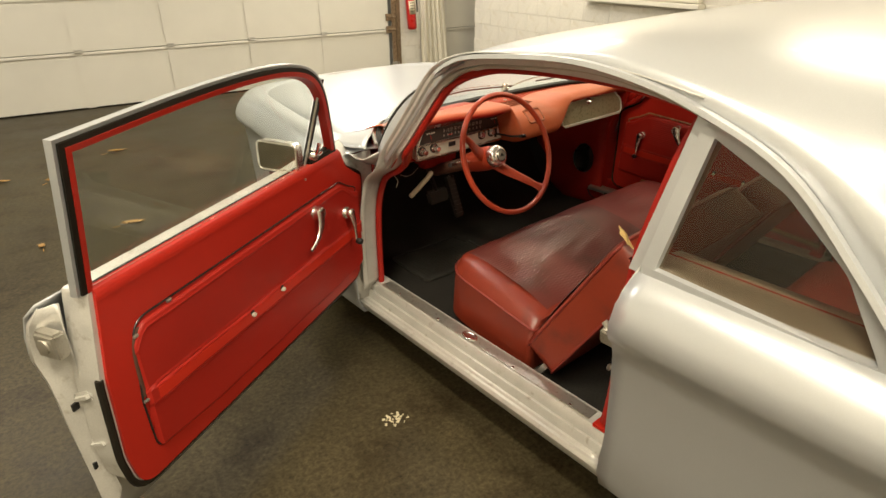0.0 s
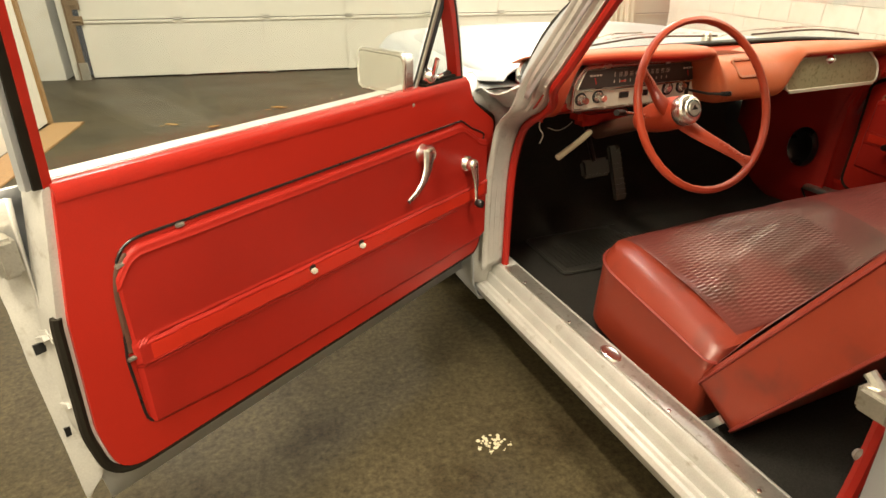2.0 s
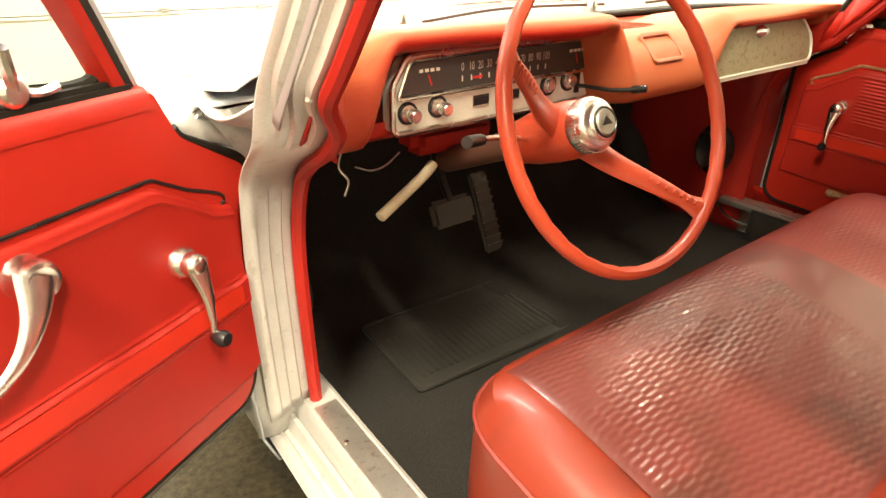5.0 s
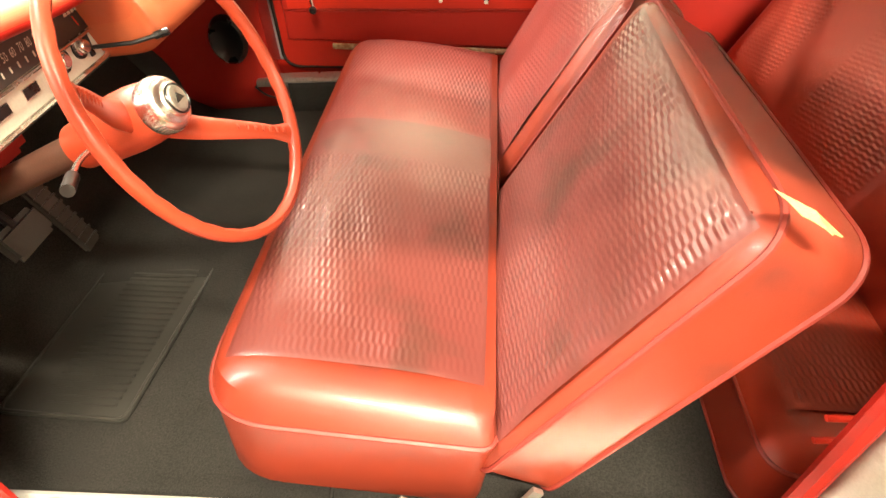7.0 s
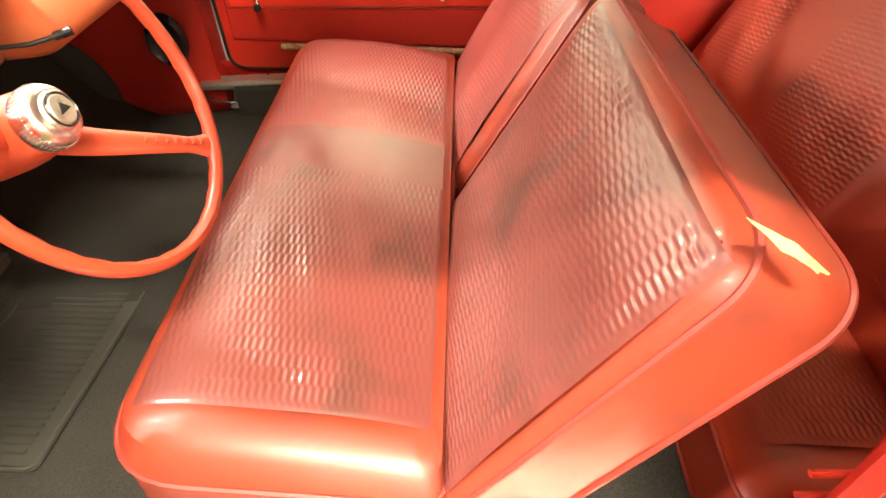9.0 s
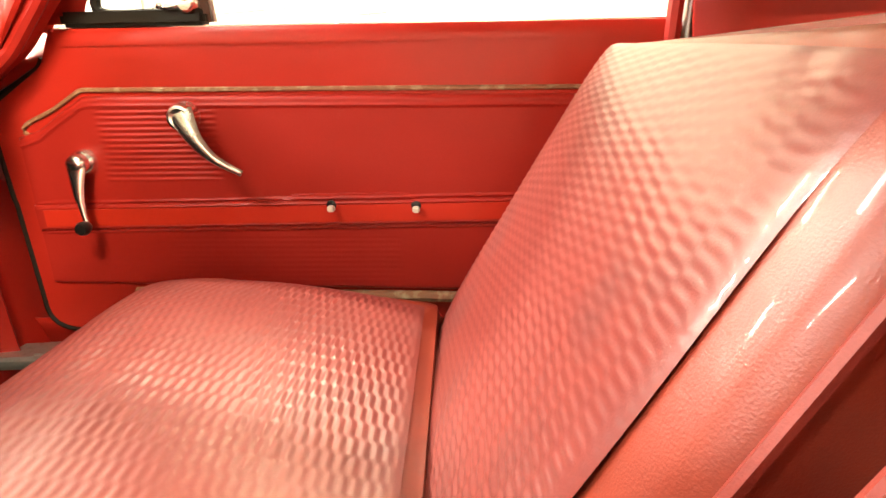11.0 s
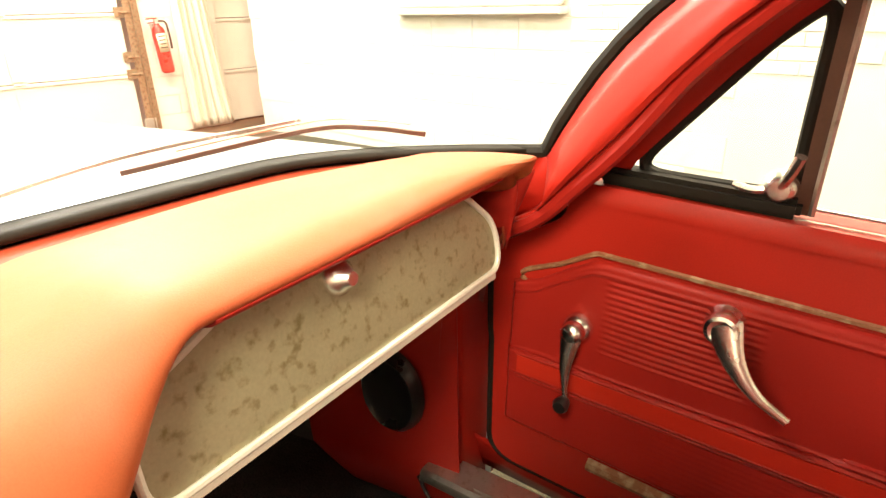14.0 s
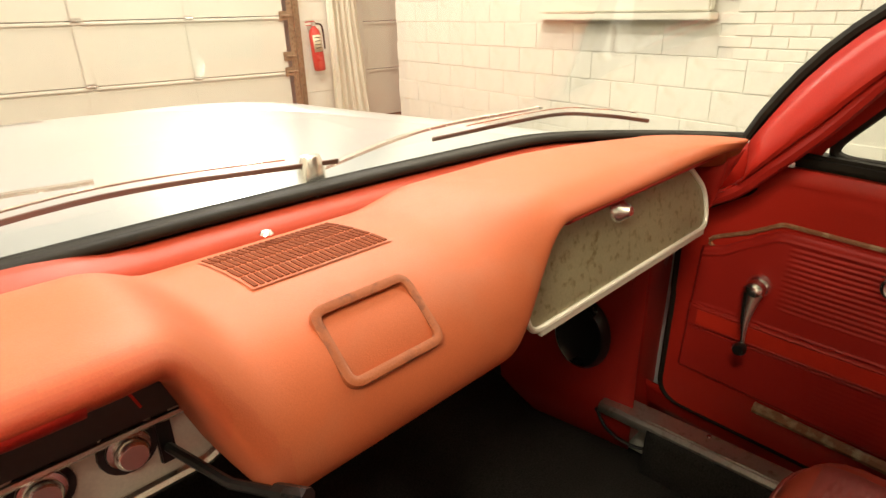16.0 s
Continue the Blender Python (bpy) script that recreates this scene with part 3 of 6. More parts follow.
sheet("headliner", H, HEADLINER, car, 0.004, "pale cloth headliner")


def opening(side):
    """Door opening frame, windlace, drip rail and quarter window on one side."""
    tag = side
    edge = spline([(-0.012, 0.34), (-0.045, 0.6), (-0.078, 0.86), (-0.12, 1.08), (-0.15, 1.18)], 5)
    top = spline([(-0.16, 1.186), (0.0, 1.209), (0.24, 1.224), (0.43, 1.227), (0.55, 1.215), (0.65, 1.17), (0.75, 1.05), (0.825, 0.953), (0.882, 0.892),
                  (0.934, 0.84), (1.0, 0.802), (1.04, 0.765), (1.072, 0.69), (1.088, 0.6), (1.094, 0.45), (1.094, 0.32)], 6)

    if side > 0:
        for p in top:
            p[0] += 0.05 * float(smoothstep(1.2, 1.02, p[1])) * (p[0] > 0.5)

    def lean(z):
        return 0.10 * max(0, z - 0.9)
    for nm, line, prof in (("opening_frame", top, [(0.685, 0.0), (0.712, 0.0), (0.716, 0.014), (0.733, 0.017), (0.737, 0.034), (0.752, 0.038), (0.756, 0.05), (0.775, 0.056)]),):
        n = len(line)
        G = np.zeros((n, len(prof), 3))
        for i in range(n):
            t = line[min(i + 1, n - 1)] - line[max(i - 1, 0)]
            t = t / np.linalg.norm(t)
            out = np.array((-t[1], t[0]))
            low = float(smoothstep(0.95, 0.7, line[i][1]))
            pil = float(smoothstep(1.2, 1.05, line[i][1])) * (1 - low)
            thin = 0.42 * float(smoothstep(0.86, 0.93, line[i][1]) * smoothstep(1.24, 1.15, line[i][1])) * (side < 0)
            for k, (x, d) in enumerate(prof):
                x += thin * (0.775 - x)
                dd = d * (0.85 - 1.25 * low - 0.1 * pil)
                G[i, k] = (side * (x - lean(line[i][1])), line[i][0] + out[0] * dd, line[i][1] + out[1] * dd)
        if side < 0:
            sheet(nm, G, JAMB, car, 0.003, "worn silver door opening frame")
        else:
            sheet(nm, G, RED_PAINT, car, 0.003, "red painted inner edge of the door opening")
    if side > 0:
        foot = np.array([[(0.728 - 0.02 * math.sin(math.pi * f), y - 0.018 + (0.138 if z < 0.935 else 0.065) * f, z - 0.03 * f) for f in np.linspace(0, 1, 7)] for y, z in top if z < 0.98 and y > 0.5])
        sheet("pillar_foot", foot, RED_PAINT, car, 0.004, "red painted foot of the windscreen pillar")
    # red windlace round the opening
    slim = [0.035 * float(smoothstep(0.86, 0.93, z) * smoothstep(1.24, 1.15, z)) * (side < 0) * (y > 0.5) for y, z in top]
    lace = np.array([(side * (0.69 + q - lean(z)), y - 0.009, z - 0.006) for (y, z), q in zip(top, slim)])
    part("windlace", tube_bm(lace, 0.011, 8, side=(1, 0, 0)), RED_PANEL, car, "red cloth windlace")
    lace = np.array([(side * (0.70 - lean(z)), y + 0.014, z) for y, z in edge])
    part("windlace", tube_bm(lace, 0.012, 8, side=(1, 0, 0)), RED_PANEL, car, "red cloth windlace")
    # lock pillar face below the belt
    G = np.zeros((14, 7, 3))
    for i, z in enumerate(np.linspace(0.3, 0.872, 14)):
        for j, f in enumerate(np.linspace(0, 1, 7)):
            outer = float(np.interp(z, [p[1] for p in side_profile()], [p[0] for p in side_profile()])) - 0.003
            G[i, j] = (side * (0.69 + (outer - 0.69) * f), edge_y(z) + 0.035 * (1 - f) + 0.008 * math.sin(f * 9) * (1 - f), z)
    sheet("lock_pillar", G, JAMB, car, 0.003)
    part("striker", join(box_bm((side * 0.775 - 0.02, -0.085, 0.655), (side * 0.775 + 0.02, -0.04, 0.69), 0.005),
                         tube_bm([(side * 0.775, -0.065, 0.68), (side * 0.775, -0.04, 0.70)], 0.008, 8)), DULL, car, "steel door striker")
    for z in (0.56,):
        part("pillar_bolt", lathe_bm([(0, 0.006), (0.006, 0.005), (0.009, 0)], along((side * 0.745, -0.034, z), (0, 1, 0)), 12), DULL, car)
    # B post
    post = [(-0.09, 0.855), (-0.115, 0.855), (-0.141, 0.855), (-0.205, 1.175), (-0.195, 1.205), (-0.16, 1.205)]
    bm = prism_bm(post, "x", -0.02, 0.02, 0.004)
    for v in bm.verts:
        v.co.x = side * (0.752 - 0.13 * (v.co.z - 0.87) + v.co.x)
    part("door_pillar", bm, SILVER, car)
    # quarter window: frame band, glass
    qw = rounded([(-0.141, 0.868, 0.008), (-0.585, 0.85, 0.02), (-0.485, 1.0, 0.12), (-0.355, 1.104, 0.12), (-0.196, 1.176, 0.012)], 8)
    path = np.array([(side * (0.768 - 0.13 * (z - 0.87)), y, z) for y, z in qw])
    part("quarter_window_frame", sweep_bm(path, [(-0.014, -0.02), (0.012, -0.02), (0.014, 0.0), (0.0, 0.012), (-0.012, 0.01)], (1, 0, 0), True), SILVER, car)
    part("quarter_window_seal", sweep_bm(path, circle(0.006, 8), (1, 0, 0), True), BLACK, car)
    bm = prism_bm([(p[0], p[1]) for p in qw], "x", -0.002, 0.002)
    for v in bm.verts:
        v.co.x = side * (0.762 - 0.13 * (v.co.z - 0.87)) + v.co.x
    g = part("quarter_window_glass", bm, TINT, car, "dusty tinted quarter window glass", smooth=False)
    g.visible_shadow = False
    # band of skin between quarter window and roof rail
    G = np.zeros((30, 4, 3))
    inner = spline([(-0.17, 1.192), (-0.355, 1.118), (-0.495, 1.012), (-0.63, 0.856)], 10)
    outer = spline([(-0.16, 1.214), (-0.345, 1.14), (-0.5, 1.005), (-0.64, 0.858)], 10)
    G = np.array([[(side * (rail_x(z) - 0.012), y, z) for y, z in (inner[i], 0.5 * (inner[i] + outer[i]), outer[i])] for i in range(len(inner))])
    sheet("quarter_skin", G, SILVER, car, 0.004)
    # drip rail along the roof edge
    line = np.array([(side * (rail_x(z) + 0.004), y, z) for y, z in RAIL[2:]])
    part("drip_rail", sweep_bm(line, [(-0.004, -0.006), (0.012, -0.006), (0.014, 0.004), (0.010, 0.004), (0.008, -0.002), (-0.004, -0.002)], (side, 0, 0)), SILVER, car)
    # sill with stepped treads
    prof = [(0.68, 0.17), (0.735, 0.18), (0.765, 0.225), (0.77, 0.245), (0.764, 0.254), (0.756, 0.256), (0.752, 0.262), (0.748, 0.256), (0.74, 0.258), (0.736, 0.276),
            (0.732, 0.285), (0.726, 0.285), (0.723, 0.278), (0.719, 0.298), (0.714, 0.311), (0.71, 0.316), (0.66, 0.318), (0.654, 0.314), (0.652, 0.3)]
    up = 0.028 if side > 0 else 0.0
    G = np.array([[(side * x, y, z + up) for x, z in prof] for y in np.linspace(-0.045, 1.16, 24)])
    sill = sheet("sill", G, JAMB if side < 0 else DULL, car, 0.003, "stepped silver door sill" if side < 0 else "dull aluminium door sill", angle=25)
    H = np.array([[(side * x, y, z + up) for x, z in ((0.651, 0.31), (0.648, 0.29), (0.644, 0.24), (0.64, 0.18))] for y in np.linspace(-0.045, 1.16 if side < 0 else 1.05, 24)])
    sheet("carpet_edge", H, CARPET, sill, 0.004, "black carpet up the sill side")
    bm = box_bm((min(side * 0.706, side * 0.664), 0.05, 0.3175 + up), (max(side * 0.706, side * 0.664), 1.06, 0.3215 + up), 0.0015)
    part("scuff_plate", bm, DULL, sill, "aluminium scuff plate")
    for y in (0.12, 0.35, 0.72, 0.95):
        part("screw", lathe_bm([(0, 0.003), (0.004, 0.002), (0.005, 0)], pose(side * 0.698, y, 0.3215 + up), 10), CHROME, sill)
    m = pose(side * 0.686, 0.565, 0.3215 + up)
    bm = lathe_bm([(0, 0.0025), (0.014, 0.0025), (0.016, 0.004), (0.019, 0.003), (0.02, 0)], None, 20)
    for v in bm.verts:
        v.co.y *= 1.7
    part("oval_badge", moved(bm, m), CHROME, sill, "oval embossed sill badge")
    part("sill_bead", box_bm((min(side * 0.66, side * 0.72), -0.02, 0.318 + up), (max(side * 0.66, side * 0.72), 0.03, 0.328 + up), 0.005), RED_PAINT, sill)
    # red kick panel ahead of the opening, and rear side trim
    G = np.array([[(side * (0.684 - 0.04 * b), 1.1 + 0.42 * b, z) for z in np.linspace(0.24, 0.83, 8)] for b in np.linspace(0, 1, 8)])
    kick = sheet("kick_panel", G, RED_PANEL, car, 0.004)
    bm = lathe_bm([(0, 0.012), (0.055, 0.014), (0.068, 0.02), (0.078, 0.012), (0.082, 0)], None, 28)
    for v in bm.verts:
        v.co.x *= 0.75
    part("kick_vent", moved(bm, along((side * 0.662, 1.215, 0.49), (-side, -0.07, 0))), DARK, kick, "black oval kick panel vent")
    G = np.array([[(side * (0.668 - 0.02 * smoothstep(0.55, 0.5, z)), y, z) for z in np.linspace(0.24, 0.855, 14)] for y in np.linspace(-0.07, -1.0, 10)])
    trim = sheet("rear_side_trim", G, RED_PANEL, car, 0.01)
    for z in (0.60, 0.555):
        part("trim_bead", tube_bm([(side * 0.664, -0.03, z), (side * 0.664, -0.95, z)], 0.004, 8), RED_BAND, trim)
    bm = box_bm((min(side * 0.655, side * 0.745), -1.0, 0.842), (max(side * 0.655, side * 0.745), -0.06, 0.862), 0.01)
    part("rear_ledge", bm, RED_PAINT, trim)


for s in (-1, 1):
    opening(s)

# windscreen


def screen_base(a):
    return np.array((0.72 * a, 1.28 - 0.06 * abs(a) ** 2 - 0.235 * max(0, abs(a) - 0.66) ** 2 / 0.34 ** 2, 0.915))


def screen_top(a):
    return np.array((0.635 * a, 0.63 - 0.03 * a * a, 1.247 - 0.03 * a ** 4))


G = np.zeros((41, 12, 3))
for i, a in enumerate(np.linspace(-1, 1, 41)):
    for j, b in enumerate(np.linspace(0, 1, 12)):
        p = screen_base(a) * (1 - b) + screen_top(a) * b
        G[i, j] = p + np.array((0.02 * a, 0.05, 0.03)) * math.sin(math.pi * b)
ws = sheet("windscreen", G, GLASS, car, 0.0, "clear curved windscreen glass")
ws.visible_shadow = False
for side, col in ((-1, 0), (1, -1)):
    # painted pillar skin between door opening and glass
    glass_edge = G[col]
    inner = spline([(0.905, 0.875), (0.862, 0.93), (0.79, 1.022), (0.7, 1.135), (0.62, 1.205), (0.56, 1.235)], 4)
    H = np.zeros((12, 6, 3))
    for i in range(12):
        yz = inner[min(len(inner) - 1, int(i / 11 * (len(inner) - 1)))].copy()
        yz[0] += 0.05 * float(smoothstep(1.2, 1.02, yz[1])) * (side > 0)
        a = np.array((side * (0.755 - 0.10 * max(0, yz[1] - 0.9)), yz[0], yz[1]))
        b = glass_edge[i]
        for j, f in enumerate(np.linspace(0, 1, 6)):
            H[i, j] = a * (1 - f) + b * f + np.array((side * 0.012, 0.012, 0.008)) * math.sin(math.pi * f)
    sheet("pillar_skin", H, SILVER, car, 0.003)
    lip = spline([(0.93, 0.845), (0.878, 0.9), (0.82, 0.962), (0.75, 1.053), (0.65, 1.172), (0.56, 1.212)], 4)
    H = np.zeros((12, 7, 3))
    for i in range(12):
        yz = lip[min(len(lip) - 1, int(i / 11 * (len(lip) - 1)))].copy()
        yz[0] += 0.05 * float(smoothstep(1.2, 1.02, yz[1])) * (side > 0)
        a = np.array((side * (0.688 + 0.036 * (side < 0) - 0.10 * max(0, yz[1] - 0.9)), yz[0], yz[1]))
        b = glass_edge[i] + np.array((-side * 0.012, -0.012, -0.004))
        for j, f in enumerate(np.linspace(0, 1, 7)):
            H[i, j] = a * (1 - f) + b * f + np.array((-0.022 if side > 0 else 0.008, -0.016, -0.008)) * math.sin(math.pi * f) ** 0.7
    sheet("pillar_cover", H, RED_PAINT, car, 0.003, "red painted windscreen pillar cover")
    # dented flange where cowl, pillar and door hinge meet
    H = np.zeros((22, 12, 3))
    for i, y in enumerate(np.linspace(0.88, 1.13, 22)):
        for j, f in enumerate(np.linspace(0, 1, 12)):
            z = float(np.interp(y, [0.88, 0.95, 1.03, 1.13], [0.925, 0.9, 0.872, 0.86])) - 0.05 * (1 - f) ** 1.5
            H[i, j] = (side * (0.70 + (0.03 + 0.065 * float(smoothstep(0.9, 1.02, y))) * f), y + 0.01 * math.sin(9 * f), z + 0.011 * math.sin(38 * y + 5 * f) * f + 0.006 * noise.noise((y * 22, f * 3, 2.0)))
    if side > 0:
        continue
    sheet("cowl_flange", H, JAMB, car, 0.003, "dented silver cowl flange")
    part("flange_bolt", lathe_bm([(0, 0.002), (0.003, 0.002), (0.005, 0)], along((side * 0.735, 0.862, 0.915), (side, -0.6, 0.4)), 10), DULL, car)
rim = np.concatenate([G[:, 0], G[-1, 1:], G[::-1, -1][1:], G[0, ::-1][1:-1]])
part("windscreen_seal", tube_bm(rim, 0.0095, 8, True, side=(0, 0, 1)), BLACK, car, "black rubber windscreen seal")
G2 = np.array([[screen_base(a) + np.array((0, -f * 0.03, 0.006 - 0.004 * f)) for f in (0.2, 0.6, 1)] for a in np.linspace(-0.97, 0.97, 41)])
sheet("seal_lip", G2, BLACK, car, 0.008)
part("windscreen_trim", tube_bm(np.array([screen_base(a) + np.array((0, 0.025, -0.008)) for a in np.linspace(-1, 1, 41)]), 0.009, 8), CHROME, car, "bright windscreen surround trim")


def wiper(pivot, arm, blade):
    """Spindle, sprung arm and bridged blade resting at the foot of the glass."""
    w = part("wiper", lathe_bm([(0, 0.024), (0.012, 0.022), (0.017, 0.008), (0.019, -0.035)], pose(*pivot), 16), CHROME, car, "chrome wiper arm with rubber blade")
    part("wiper_arm", sweep_bm(spline([pivot] + arm, 6), [(-0.002, -0.006), (0.002, -0.005), (0.002, 0.005), (-0.002, 0.006)], (0, 0, 1)), CHROME, w)
    line = spline(blade, 8)
    part("wiper_blade", sweep_bm(line - np.array((0, 0, 0.006)), [(-0.004, -0.001), (0.002, -0.0025), (0.002, 0.0025), (-0.004, 0.001)], (0, 0, 1)), BROWN, w, "perished rubber wiper blade")
    part("blade_bridge", sweep_bm(line[2:-2] + np.array((0, 0, 0.004)), [(-0.001, -0.0025), (0.001, -0.0025), (0.001, 0.0025), (-0.001, 0.0025)], (0, 0, 1)), CHROME, w)


wiper((0.16, 1.315, 0.925), [(0.379, 1.345, 0.942), (0.595, 1.29, 0.953)], [(0.375, 1.325, 0.936), (0.585, 1.265, 0.949), (0.625, 1.19, 0.951), (0.63, 1.105, 0.95)])
wiper((-0.36, 1.315, 0.925), [(-0.19, 1.41, 0.945), (-0.06, 1.385, 0.95)], [(-0.31, 1.315, 0.935), (-0.06, 1.365, 0.943), (0.19, 1.3, 0.943)])

# rear-view mirror under the windscreen header
rvm = part("rear_view_mirror", moved(prism_bm(rounded([(-0.11, -0.024, 0.014), (0.11, -0.024, 0.014), (0.105, 0.026, 0.02), (-0.105, 0.026, 0.02)], 5), "y", -0.01, 0.012, 0.004), pose(-0.02, 0.745, 1.162, 6, 0, -8)), BROWN, car, "rear-view mirror in a dark red housing")
part("mirror_glass", moved(prism_bm(rounded([(-0.103, -0.018, 0.012), (0.103, -0.018, 0.012), (0.098, 0.02, 0.016), (-0.098, 0.02, 0.016)], 5), "y", -0.0125, -0.0105), pose(-0.02, 0.745, 1.162, 6, 0, -8)), MIRROR, rvm, "mirror glass", smooth=False)
part("mirror_stalk", tube_bm([(-0.01, 0.757, 1.17), (0.0, 0.72, 1.2), (0.0, 0.66, 1.235)], 0.006, 8), CHROME, rvm)

# floor pan, toe board, bulkheads
G = np.zeros((31, 40, 3))
line = spline([(-0.95, 0.25), (-0.3, 0.24), (0.4, 0.238), (1.2, 0.238), (1.36, 0.26), (1.5, 0.40), (1.6, 0.62), (1.6, 0.86)], 5)
G = np.array([[(x, y, z + 0.03 * math.exp(-(x / 0.12) ** 2) * (1 if y < 1.5 else 0)) for y, z in line] for x in np.linspace(-0.69, 0.69, 31)])
floor_pan = sheet("floor_carpet", G, CARPET, car, 0.006, "black loop carpet over the floor pan")
for y in (0.62, 0.42):
    part("carpet_seam", tube_bm([(-0.65, y, 0.243), (-0.5, y + 0.01, 0.243)], 0.004, 6), CARPET, floor_pan)
G = np.array([[(x, -1.0 - 0.25 * b, 0.25 + 0.62 * b) for b in np.linspace(0, 1, 5)] for x in np.linspace(-0.7, 0.7, 8)])
sheet("rear_bulkhead", G, CARPET, car, 0.01)
part("parcel_shelf", box_bm((-0.66, -1.3, 0.84), (0.66, -0.9, 0.86), 0.006), RED_PANEL, car)
part("underbody", box_bm((-0.7, -1.9, 0.17), (0.7, 2.3, 0.2), 0.01), DARK, car)


def car_wheel(x, y):
    s = 1 if x > 0 else -1
    w = part("wheel", lathe_bm([(0.10, -0.08), (0.2, -0.085), (0.275, -0.08), (0.305, -0.05), (0.31, 0), (0.305, 0.05), (0.275, 0.08), (0.2, 0.085), (0.185, 0.07)],
                               along((x, y, 0.31), (s, 0, 0)), 40), TYRE, car, "black tyre on a steel wheel")
    part("rim", lathe_bm([(0, 0.07), (0.05, 0.072), (0.06, 0.055), (0.13, 0.05), (0.165, 0.075), (0.186, 0.07)], along((x, y, 0.31), (s, 0, 0)), 32), CHROME, w, "bright wheel cover")


for wx in (-0.70, 0.70):
    for wy in (1.72, -1.0):
        car_wheel(wx, wy)

WIDEN = 1.0
# dashboard pad: hooded pods before the driver and the passenger, a bull nose between them
POD = np.array([(1.21, 0.91), (1.15, 0.932), (1.06, 0.945), (0.99, 0.949), (0.96, 0.945), (0.943, 0.935), (0.943, 0.927), (0.96, 0.92), (1.0, 0.914), (1.06, 0.91), (1.085, 0.909)])
NOSE = np.array([(1.21, 0.91), (1.15, 0.932), (1.08, 0.941), (1.02, 0.94), (0.965, 0.925), (0.935, 0.893), (0.925, 0.858), (0.932, 0.832), (0.96, 0.817), (1.02, 0.811), (1.085, 0.808)])


# the driver's hood is shallower and ends in a roll that comes down beside the panel
HOOD = np.array([(1.21, 0.91), (1.15, 0.936), (1.1, 0.95), (1.06, 0.956), (1.035, 0.956), (1.02, 0.951), (1.014, 0.943), (1.02, 0.934), (1.035, 0.927), (1.06, 0.922), (1.085, 0.92)])
ROLL = np.array([(1.21, 0.91), (1.15, 0.932), (1.09, 0.945), (1.05, 0.948), (1.018, 0.935), (1.004, 0.905), (1.0, 0.87), (1.002, 0.83), (1.012, 0.8), (1.04, 0.79), (1.085, 0.785)])


def pod_weight(x):
    a = smoothstep(-0.655, -0.572, x) * (1 - smoothstep(-0.155, -0.09, x))
    b = smoothstep(0.15, 0.26, x) * (1 - smoothstep(0.67, 0.73, x))
    return a + b


POD_F, NOSE_F, HOOD_F, ROLL_F = spline(POD, 4), spline(NOSE, 4), spline(HOOD, 4), spline(ROLL, 4)
xs = np.linspace(-0.69, 0.74, 180)
G = np.zeros((len(xs), len(POD_F), 3))
for i, x in enumerate(xs):
    w = float(pod_weight(x))
    far = float(smoothstep(-0.19, -0.07, x))
    tip = float(smoothstep(0.665, 0.74, x)) ** 1.5
    low_nose = ROLL_F if x < -0.3 else NOSE_F
    hood = HOOD_F if x < 0 else POD_F
    bow = 0.1 * max(0, min(x, 0.66) - 0.38) ** 2 / 0.105
    for j in range(len(POD_F)):
        y, z = hood[j] * w + low_nose[j] * (1 - w)
        if x < 0:
            y -= 0.055 * w * float(smoothstep(-0.48, -0.22, x) * smoothstep(1.1, 1.03, y))
        y -= bow * (1 if j < 12 else max(0, 1 - (j - 12) / 10))
        front = float(smoothstep(1.12, 1.0, y))
        G[i, j] = (x, y + 0.07 * tip * front + 0.035 * far, z - 0.055 * tip * front * (z > 0.86) - (0.03 - 0.015 * w) * far)
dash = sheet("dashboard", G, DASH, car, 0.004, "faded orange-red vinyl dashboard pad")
# the hood lips turn redder: less faded, with underside shade put into the colour
for shade in REDDER:
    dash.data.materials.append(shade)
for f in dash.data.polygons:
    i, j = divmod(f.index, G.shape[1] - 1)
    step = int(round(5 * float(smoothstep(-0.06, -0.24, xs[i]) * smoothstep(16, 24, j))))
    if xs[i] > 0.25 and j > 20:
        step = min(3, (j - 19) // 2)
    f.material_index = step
for x0, x1 in ((-0.6, -0.19), (0.262, 0.66)):
    sel = [i for i, x in enumerate(xs) if x0 < x < x1]
    H = G[sel, 22:].copy()
    H[:, :, 2] -= 0.004
    sheet("pod_lining", H, RED_PANEL, dash, 0.002, "dark red underside of the pod")
end_sel = [i for i, x in enumerate(xs) if x > 0.68]
H = G[end_sel, 17:].copy()
H[:, :, 0] -= 0.004
H[:, :, 1] -= 0.006
H[:, :, 2] -= 0.001
sheet("pod_end", H, RED_PANEL, dash, 0.002, "dark red vinyl end of the passenger pod")
strip = np.array([screen_base(a) + np.array((0, -0.04, 0.006)) for a in np.linspace(-0.86, 0.86, 41)])
strip[:, 0] *= 1.08
strip[:, 1] += 0.02 * smoothstep(-0.19, -0.07, strip[:, 0])
strip[:, 2] -= 0.018 * smoothstep(-0.19, -0.07, strip[:, 0])
G = np.array([[p + np.array((0, -0.045 * f, 0.004 + 0.004 * f - 0.02 * f * f)) for f in (0, 0.35, 0.7, 1)] for p in strip])
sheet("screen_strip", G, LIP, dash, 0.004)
for sx, sy in ((0.02, 1.165), (0.28, 1.155), (0.527, 1.129), (-0.26, 1.13), (-0.5, 1.1)):
    part("dash_screw", lathe_bm([(0, 0.004), (0.005, 0.003), (0.007, 0)], pose(sx, sy, 0.941 - 0.022 * float(smoothstep(-0.19, -0.07, sx))), 10), CHROME, dash)
